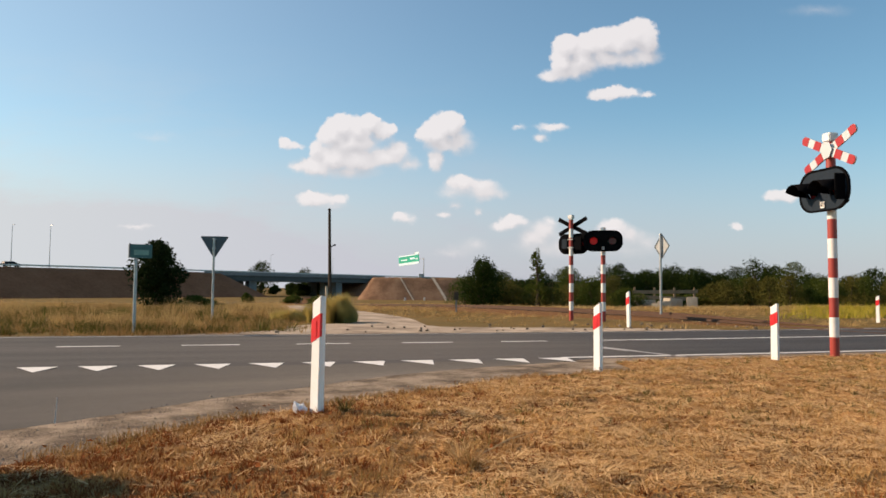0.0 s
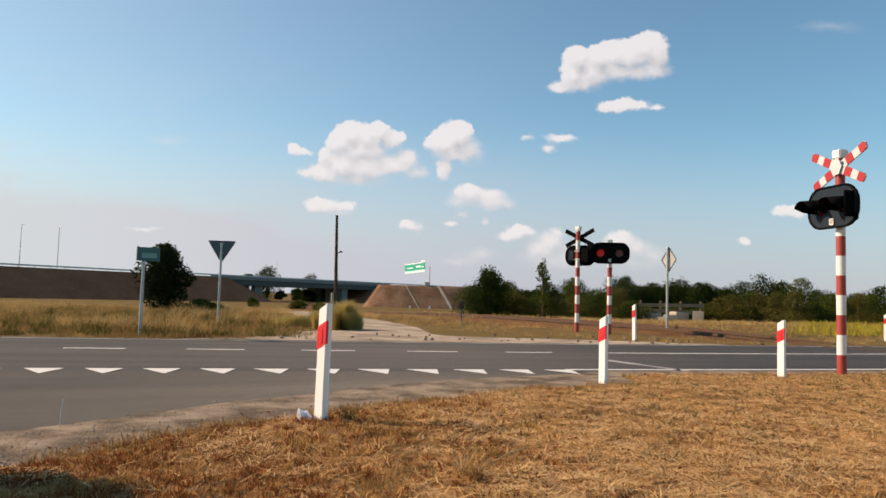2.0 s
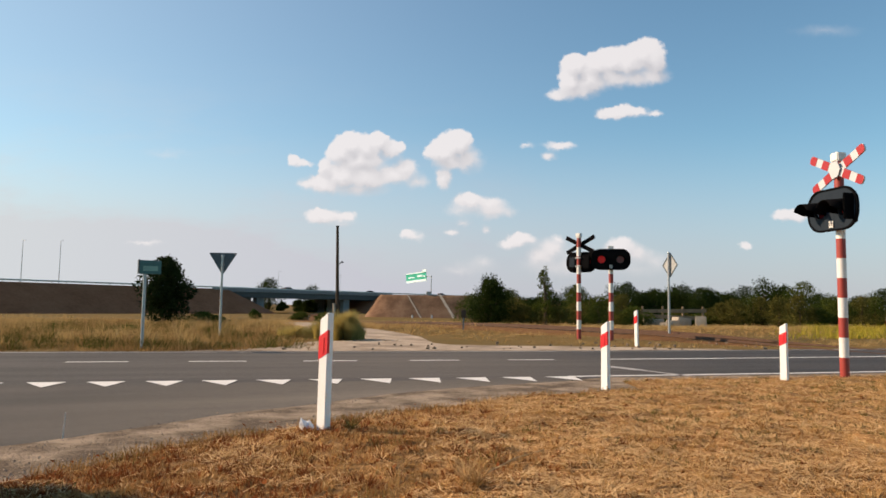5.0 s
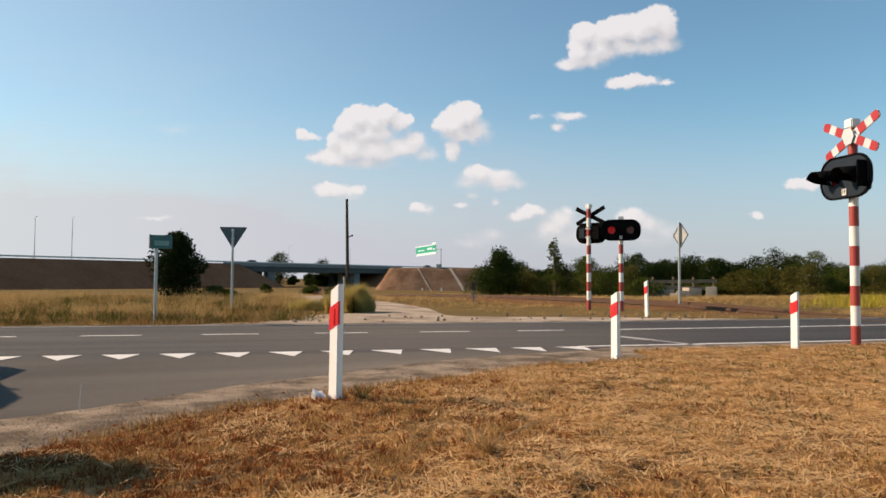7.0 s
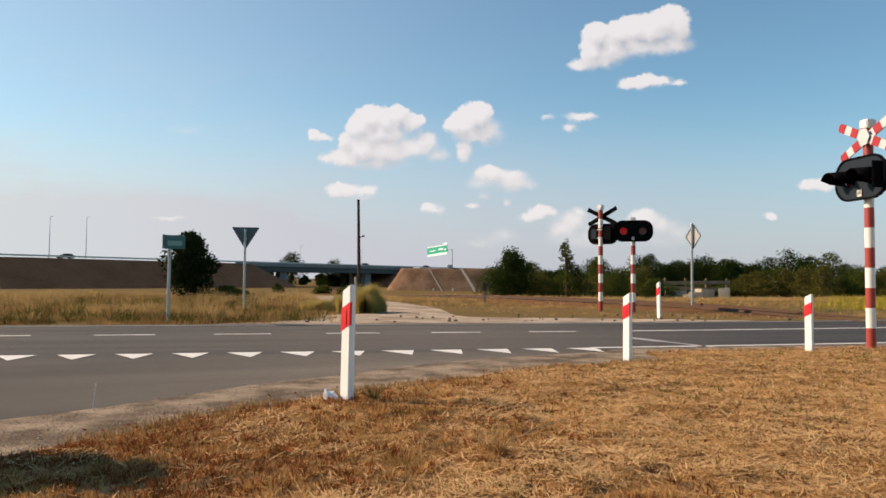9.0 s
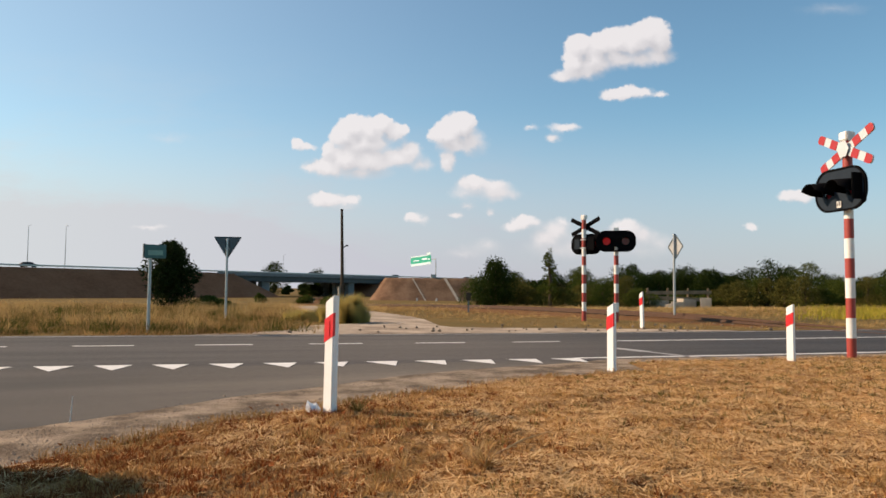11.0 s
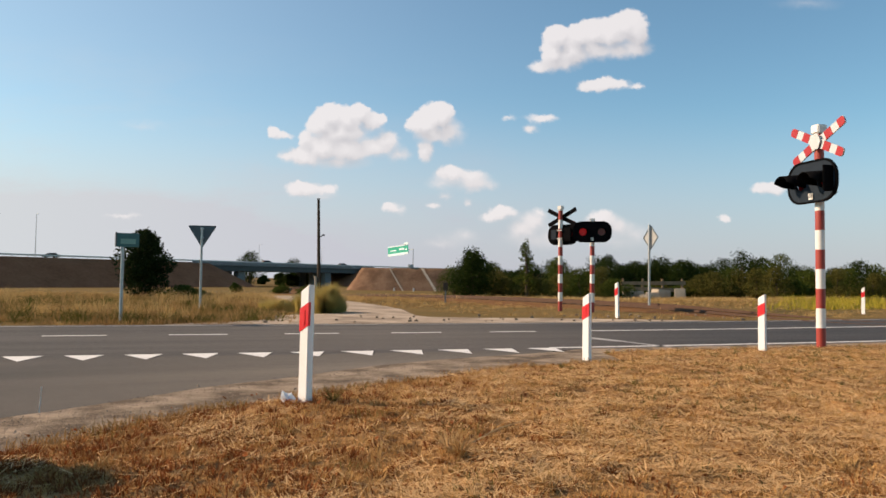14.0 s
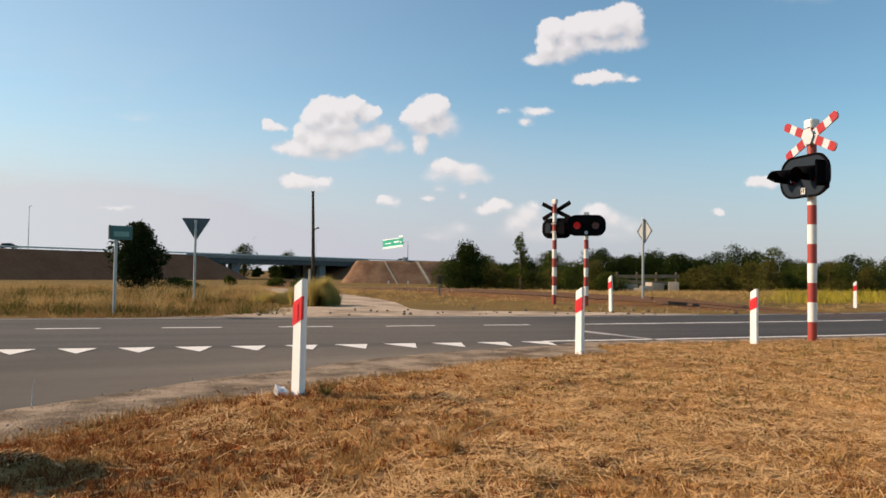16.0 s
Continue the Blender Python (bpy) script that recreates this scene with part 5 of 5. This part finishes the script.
p = p[gr.random(len(p)) < 0.18 + 0.82 / (1 + np.exp(1.8 * (p[:, 0] + 0.5)))]
blades("grass_tufts", M_RUST_LEAF, p, gr.uniform(0.015, 0.06, len(p)), 0.003, 0.6, 3, "rusty brown tufts of dead grass and leaves", "grass")
p = clumpy(verge_points(18000, 3.0, 11.5, 1.0), 2.3, 0.36)
blades("green_tufts", M_GREENGRASS, p, gr.uniform(0.03, 0.09, len(p)), 0.003, 0.5, 4, "sparse green weeds in the verge", "weeds")
# ragged fringe of taller grass along the verge's edge
n = 9000
k = gr.random(n) * (len(edge_pts) - 2)
k = k[(k > 30)]
i0 = k.astype(int)
ep = np.array([q for q in edge_pts])
q = ep[i0] + (ep[i0 + 1] - ep[i0]) * (k - i0)[:, None]
q = np.c_[q + gr.normal(0, 0.07, q.shape), np.zeros(len(q))]
q = q[np.array([noise.noise(Vector((a[0] * 1.7, a[1] * 1.7, 9))) for a in q]) > -0.1]
blades("fringe_grass", M_TALL, q, gr.uniform(0.02, 0.075, len(q)), 0.0028, 0.45, 5, "ragged brown fringe of grass at the gravel edge", "grass")


def field_points(n, o0, o1, s0, s1):
    o = o0 + (o1 - o0) * gr.random(n) ** 1.5
    s = gr.uniform(s0, s1, n)
    b = np.where(s < 3, 0, 0.0042 * (np.minimum(s, 40) - 3) ** 2)
    x = ROAD_U.x * s + ROAD_N.x * (o + b)
    y = ROAD_U.y * s + ROAD_N.y * (o + b)
    return np.c_[x, y, [fall(a, c) - 0.08 for a, c in zip(x, y)]]


def off_track(p):
    """Leaves the dirt track, its gravel apron and the railway clear."""
    tr = np.array([(t.x, t.y) for t in TRACK])
    tx = np.interp(p[:, 1], tr[:, 1], tr[:, 0])
    dx = np.interp(p[:, 1], [16, 20, 22.5, 25, 28, 31, 35, 40], [0.5, 0.5, -1.5, -2.5, -3.4, -4.0, -6.0, -8.8])
    half = np.interp(p[:, 1], [16, 19.5, 20.5, 25, 40], [4.9, 4.6, 1.6, 1.1, 0.9])
    half = half * gr.uniform(0.72, 1.12, len(p))
    return p[(np.abs(p[:, 0] - tx) > 0.9) & ((np.abs(p[:, 0] - dx) > half) | (p[:, 1] > 40))]


def patchy(p, f, z):
    return np.array([noise.noise(Vector((a[0] * f, a[1] * f, z))) for a in p])


p = off_track(field_points(9500, FAR + 0.45, FAR + 32, -34, 1.5))
n1, n2 = patchy(p, 0.30, 5), patchy(p, 1.1, 15)
hh = np.maximum(0.07, 0.28 + 0.30 * n1 + 0.26 * n2) * np.interp((p[:, 1] * ROAD_U.x - p[:, 0] * ROAD_U.y) - FAR, [0.3, 1.5, 6], [0.45, 0.9, 1.15])
which = n1 + 0.6 * n2 + gr.normal(0, 0.18, len(p))
tufts("tall_grass", M_TALL, p[which < 0.22], 20, 0.10, hh[which < 0.22], 0.0055, 0.8, 61, "tall dry brown grass tufts across the road", "grass")
tufts("seeding_grass", M_PALETALL, p[which >= 0.22], 18, 0.11, hh[which >= 0.22] * 1.12, 0.005, 0.65, 62, "pale golden seeding grass across the road", "grass")
p = off_track(field_points(4600, FAR + 0.9, FAR + 18, -34, 1))
p = p[patchy(p, 0.4, 31) + 0.6 * patchy(p, 1.4, 32) > 0.0]
tufts("olive_weeds", M_LEAF_OLIVE, p, 30, 0.16, gr.uniform(0.12, 0.42, len(p)), 0.008, 1.1, 63, "low olive weeds between the tall dry grass", "weeds")
p = off_track(field_points(170, FAR + 1.6, FAR + 22, -34, -1))
p = p[patchy(p, 0.25, 77) > -0.05]
tufts("tall_weeds", M_LEAF, p, 44, 0.20, gr.uniform(0.22, 0.62, len(p)), 0.010, 0.9, 65, "dark green tall weeds standing in the dry grass", "weeds")
p = off_track(field_points(900, FAR + 0.5, FAR + 8, -34, 0))
p = p[patchy(p, 0.35, 78) > -0.1]
tufts("withered_weeds", M_TALL, p, 34, 0.14, gr.uniform(0.12, 0.40, len(p)), 0.007, 0.9, 66, "withered brown weeds along the far verge", "weeds")
p = off_track(field_points(70000, FAR + 0.3, FAR + 30, -34, 1.5))
blades("grass_undergrowth", M_TALL, p, gr.uniform(0.04, 0.16, len(p)), 0.010, 1.0, 17, "matted brown undergrowth of the dry meadow", "grass")
p = off_track(field_points(60000, FAR + 1.2, FAR + 40, -34, 3))
p = clumpy(clumpy(p, 0.35, 0.05), 0.9, 0.0)
blades("green_weeds", M_GREENGRASS, p, gr.uniform(0.10, 0.34, len(p)), 0.007, 0.6, 7, "green weeds among the dry grass", "weeds")
p = off_track(field_points(4200, FAR + 0.9, FAR + 45, 2, 46))
p = p[patchy(p, 0.5, 41) + 0.5 * patchy(p, 1.7, 42) > -0.12]
tufts("railside_tufts", M_PALETALL, p, 20, 0.12, gr.uniform(0.08, 0.26, len(p)), 0.005, 0.9, 64, "tufts of pale dry grass along the railway", "grass")
p = off_track(field_points(60000, FAR + 1.2, FAR + 50, 2, 46))
blades("short_dry_grass", M_TALL, p, gr.uniform(0.05, 0.16, len(p)), 0.008, 0.6, 8, "short dry grass along the railway", "grass")
p = field_points(14000, FAR + 5.5, FAR + 26, 17, 44)
p = p[p[:, 0] / p[:, 1] > 0.52 + gr.normal(0, 0.035, len(p))]
blades("yellow_weeds", M_GOLDEN, p, gr.uniform(0.2, 0.65, len(p)) * (0.8 + 0.6 * np.array([noise.noise(Vector((a[0] * 0.5, a[1] * 0.5, 1))) for a in p])), 0.014, 0.35, 9, "yellow flowering weeds before the wood", "weeds")
p = off_track(field_points(9500, FAR + 20, FAR + 130, -90, 70))
n1 = patchy(p, 0.12, 91)
tufts("far_grass", M_PALETALL, p, 14, 0.40, np.maximum(0.12, 0.30 + 0.3 * n1), 0.012, 0.9, 67, "dry grass of the far field", "grass")

# gravel: loose stones on the shoulder and by the far apron
verts, faces = [], []
for i in range(16000):
    k = rng.uniform(30, len(edge_pts) - 2)
    a, b = edge_pts[int(k)], edge_pts[int(k) + 1]
    x, y = a[0] + (b[0] - a[0]) * (k % 1), a[1] + (b[1] - a[1]) * (k % 1)
    t = abs(rng.gauss(0, 0.34)) - 0.1
    c = Vector((x - 0.75 * t, y + 0.65 * t, ROAD_Z + 0.004))
    s = rng.uniform(0.004, 0.011) * (1.8 if rng.random() < 0.06 else 1)
    n0 = len(verts)
    an = rng.uniform(0, 6.28)
    for j in range(4):
        verts.append((c.x + s * math.cos(an + j * 1.57) * rng.uniform(0.7, 1.2), c.y + s * math.sin(an + j * 1.57) * rng.uniform(0.7, 1.2), c.z))
    verts.append((c.x, c.y, c.z + s * rng.uniform(0.6, 1.0)))
    faces += [(n0 + j, n0 + (j + 1) % 4, n0 + 4) for j in range(4)]
tagged(new("loose_gravel", mesh_from("loose_gravel", verts, faces, M_STONE)), "loose pale and dark gravel at the asphalt edge", "gravel", kind="stuff")
for i in range(70):
    s, o = rng.uniform(-2, 14), FAR + rng.uniform(0.4, 3.4)
    x, y, _ = on_road(s, o)
    bm = bmesh.new()
    bmesh.ops.create_icosphere(bm, subdivisions=1, radius=rng.uniform(0.02, 0.055))
    for v in bm.verts:
        v.co *= rng.uniform(0.75, 1.2)
    tagged(part("stone", bm, M_STONE), "pale loose stone on the far gravel", "stone", "stones").matrix_basis = pose(x, y, ROAD_Z + 0.015)

# broken asphalt crumbs along the ragged edge of the side road
verts, faces = [], []
crumb_line = smooth_line([(*q, 0) for q in APRON_EDGE[3:]], 12)
for i in range(1100):
    k = rng.uniform(0, len(crumb_line) - 1.01)
    c = crumb_line[int(k)].lerp(crumb_line[int(k) + 1], k % 1)
    t = rng.gauss(0.04, 0.10)
    s = rng.uniform(0.004, 0.011)
    n0, an = len(verts), rng.uniform(0, 6.28)
    for j in range(4):
        verts.append((c.x + 0.8 * t + s * math.cos(an + j * 1.57) * rng.uniform(0.6, 1.3), c.y - 0.6 * t + s * math.sin(an + j * 1.57) * rng.uniform(0.6, 1.3), ROAD_Z + 0.004))
    verts.append((c.x + 0.8 * t, c.y - 0.6 * t, ROAD_Z + 0.006 + s * rng.uniform(0.5, 0.9)))
    faces += [(n0 + j, n0 + (j + 1) % 4, n0 + 4) for j in range(4)]
tagged(new("asphalt_crumbs", mesh_from("asphalt_crumbs", verts, faces, M_ASPHALT)), "dark broken asphalt crumbs at the road edge", "rubble", kind="stuff")

# dried weed tuft and small dead leaves on the verge
def weed_tuft(x, y, seed, mat, label):
    r = np.random.default_rng(seed)
    ob = thing("weed_tuft", pose(x, y, turf(x, y) - 0.005), label, "weed", "weed tufts")
    for k in range(40):
        a, l = r.uniform(0, 6.28), r.uniform(0.05, 0.14)
        e = r.uniform(0.15, 1.2)
        part("stalk", tube((0, 0, 0), (l * math.cos(a) * math.cos(e), l * math.sin(a) * math.cos(e), l * math.sin(e) + 0.02), 0.003, 0.0015, 4), mat, ob)


weed_tuft(0.16, 3.82, 5, M_STRAW, "dried brown weed tuft in the mown grass")
weed_tuft(0.10, 4.0, 6, M_STRAW_PALE, "pale dry weed tuft in the mown grass")
weed_tuft(-0.78, 5.75, 7, M_GREENGRASS, "green weed tuft beside the guide post")
verts, faces = [], []
for i in range(1500):
    d = rng.uniform(3.2, 9)
    x, y = rng.uniform(-0.6, 0.55) * d, d
    if x < np.interp(y, *EDGE_Y) - 0.1 or -ROAD_U.y * x + ROAD_U.x * y > NEAR - 0.8 or rng.random() < (x + 3) / 9:
        continue
    s, a, z = rng.uniform(0.008, 0.022), rng.uniform(0, 6.28), rng.uniform(0.03, 0.06)
    n0 = len(verts)
    for k, (rr, dz) in enumerate(((1, 0.3), (0.5, 0), (1, -0.2), (0.5, 0.1))):
        verts.append((x + s * rr * math.cos(a + k * 1.57), y + s * rr * math.sin(a + k * 1.57), z + s * dz + s * rng.uniform(-0.5, 0.8)))
    faces.append((n0, n0 + 1, n0 + 2, n0 + 3))
tagged(new("dead_leaves", mesh_from("dead_leaves", verts, faces, M_RUST_LEAF)), "small curled rusty dead leaves on the verge", "dead leaves", kind="stuff")

# litter beside the nearest guide post
bm = bmesh.new()
bmesh.ops.create_icosphere(bm, subdivisions=2, radius=0.065)
for v in bm.verts:
    v.co *= 0.7 + 0.6 * noise.noise(v.co * 22 + Vector((3, 1, 5))) + 0.2 * rng.random()
tagged(part("plastic_bag", bm, M_PLASTIC), "crumpled white plastic bag lying by the guide post", "litter").matrix_basis = pose(-1.13, 5.68, 0.035)
ob = thing("dry_stalk", pose(-2.86, 5.3, 0), "single pale dry stalk standing at the asphalt edge", "weed")
part("stem", tube((0, 0, -0.02), (0.012, 0, 0.17), 0.005, 0.003, 5), M_SIGNWHITE, ob)
ob = thing("fallen_twig", pose(0.42, 4.46, turf(0.42, 4.46) + 0.045, 0, 0, 54), "thin pale dry twig lying on the mown grass", "twig")
part("stem", tube((-0.36, 0, -0.02), (0.02, 0.02, 0.012), 0.0065, 0.005, 6), M_STRAW_PALE, ob)
part("tip", tube((0.02, 0.02, 0.012), (0.36, -0.01, 0.02), 0.005, 0.003, 6), M_STRAW_PALE, ob)
part("side_twig", tube((-0.05, 0.015, 0.005), (0.08, 0.09, 0.03), 0.003, 0.002, 5), M_STRAW_PALE, ob)


# ---- vehicles ----
def car(name, m, paint, label, wagon=0.0, group="", tall=1.0):
    """A car of body, cabin glass, wheels, mirrors and lights; it points along +y."""
    ob = thing(name, m, label, "car", group)
    prof = [(-2.15, 0.35), (-2.2, 0.75), (-2.1, 0.98), (-1.75 - wagon * 0.2, 1.02), (-1.15 - wagon * 0.8, 1.40), (0.0, 1.46), (0.45, 1.40), (1.15, 0.98), (1.95, 0.82), (2.15, 0.62), (2.15, 0.32)]
    prof = [(y, z if z < 0.4 else z * tall) for y, z in prof]
    bm = bmesh.new()
    cols = []
    for sx in (-1, -0.86, 0.86, 1):
        col = []
        for y, z in prof:
            zz = z if abs(sx) < 0.9 else min(z, 0.95 * tall) - 0.05 * (z > 0.9 * tall)
            col.append(bm.verts.new((sx * 0.88 * (0.86 if zz > 1.1 * tall and abs(sx) < 0.9 else 1.0), y, zz)))
        cols.append(col)
    for a, b in zip(cols, cols[1:]):
        for i in range(len(prof) - 1):
            bm.faces.new((a[i], a[i + 1], b[i + 1], b[i]))
        bm.faces.new((a[-1], a[0], b[0], b[-1]))
    bm.faces.new(cols[0])
    bm.faces.new(cols[-1])
    part("body", bm, paint, ob, "", True)
    part("windscreen", box(1.3, 0.03, 0.58, (0, 0.84, 1.20 * tall), 0.005, Matrix.Rotation(radians(60), 4, "X")), M_GLASSY, ob, "dark glass windscreen")
    for s in (-1, 1):
        part("side_window", box(0.02, 1.5, 0.30, (s * 0.745, -0.3, 1.19 * tall), 0.005, Matrix.Rotation(radians(-8 * s), 4, "Y")), M_GLASSY, ob, "dark side glass")
        part("mirror", box(0.22, 0.10, 0.14, (s * 0.97, 0.72, 1.0 * tall), 0.03), paint, ob)
        part("headlight", box(0.34, 0.08, 0.13, (s * 0.62, 2.12, 0.68), 0.02), M_SIGNWHITE, ob, "clear headlight")
        part("tail_light", box(0.24, 0.06, 0.2, (s * 0.70, -2.17, 0.85), 0.02), M_POLERED, ob, "red tail light")
        for y in (-1.35, 1.38):
            bm = bmesh.new()
            bmesh.ops.create_cone(bm, cap_ends=True, segments=20, radius1=0.32, radius2=0.32, depth=0.2, matrix=Matrix.Rotation(radians(90), 4, "Y"))
            wh = part("wheel", bm, M_TYRE, ob, "", True)
            wh.location = (s * 0.78, y, 0.32)
            bm = bmesh.new()
            bmesh.ops.create_cone(bm, cap_ends=True, segments=16, radius1=0.2, radius2=0.17, depth=0.03, matrix=Matrix.Rotation(radians(90 * s), 4, "Y"))
            rm = part("rim", bm, M_STEEL, wh)
            rm.location = (s * 0.11, 0, 0)
    return ob


BANK_YAW = math.degrees(math.atan2(BANK_W.y, BANK_W.x)) - 90


def bank_t(px_):
    """Distance along the motorway at which the bearing px_ lies."""
    k = (px_ - 784) / 1254
    return (112 + 180 * k) / (BANK_W.x - k * BANK_W.y)


TRAFFIC = []   # thing, time and bearing at two moments, lane offset


def traffic(t0, b0, t1, b1, lane, paint, label, wagon):
    ob = car("motorway_car", Matrix.Identity(4), paint, label, wagon, "motorway traffic")
    d0, d1 = bank_t(b0), bank_t(b1)
    v = (d1 - d0) / (t1 - t0)
    turn = BANK_YAW if v > 0 else BANK_YAW + 180
    TRAFFIC.append((ob, [(t, pose(*on_bank(d0 + v * (t - t0), lane, TOP + 0.09), 0, 0, turn)) for t in (0.0, 16.0)]))


traffic(0.0, 28, 1.5, 357, 2.6, M_CARDARK, "dark estate car driving on the motorway", 1.0)
traffic(2.7, 52, 3.9, 325, 2.6, M_CARDARK, "dark saloon car driving on the motorway", 0.0)
traffic(6.3, 84, 7.5, 366, 2.6, M_CARGREY, "grey saloon car driving on the motorway", 0.0)
traffic(8.5, 179, 9.2, 22, 6.5, M_CARDARK, "dark hatchback driving on the far carriageway", 0.5)
traffic(11.5, 175, 12.5, 400, 2.6, M_CARGREY, "grey hatchback driving on the motorway", 0.3)
traffic(13.0, 322, 13.5, 418, 2.6, M_CARDARK, "dark estate car driving on the motorway", 1.0)
traffic(14.0, 135, 14.5, 34, 6.5, M_CARDARK, "dark car driving on the far carriageway", 0.0)
traffic(14.5, 174, 15.0, 50, 6.5, M_CARGREY, "grey van-like car on the far carriageway", 1.0)
traffic(15.7, 0, 16.0, 62, 2.6, M_CARDARK, "dark car driving on the motorway", 0.5)

TURNING_CAR = car("turning_car", Matrix.Identity(4), M_CARDARK, "dark tall car turning out of the side road", 0.6, "", 1.17)


# ---- all that moves ----
def motions():
    for ob, rows in TRAFFIC:
        walk(ob, rows)
    c = ROAD_Z + 0.005
    walk(TURNING_CAR, [(0.0, pose(-7.3, -46, c)), (5.0, pose(-7.3, -2.4, c)), (6.0, pose(-7.2, 1.4, c)), (6.5, pose(-7.0, 4.0, c, 0, 0, 2)),
                       (7.0, pose(-6.9, 5.75, c, 0, 0, 5)), (7.5, pose(-7.08, 6.7, c, 0, 0, 12)), (8.0, pose(-7.65, 7.45, c, 0, 0, 28)),
                       (8.5, pose(-8.92, 8.5, c, 0, 0, 48)), (8.8, pose(-10.25, 9.15, c, 0, 0, 62)), (9.0, pose(-11.4, 9.7, c, 0, 0, 72)), (10.0, pose(-18.0, 9.6, c, 0, 0, 99)),
                       (11.0, pose(-26, 7.4, c, 0, 0, 105)), (16.0, pose(-79, -6.8, c, 0, 0, 105))])
    # the added disc moves across each half second, imitating lamps that flash in turn
    for sh, half, y, z in LAMP_PARTS:
        rows = []
        for n in range(17):
            rows += [(n + 0.0, pose(half, y, z)), (n + 0.44, pose(half, y, z)), (n + 0.50, pose(-half, y, z)), (n + 0.94, pose(-half, y, z))]
        walk(sh, [r for r in rows if r[0] <= 16.0])


motions()
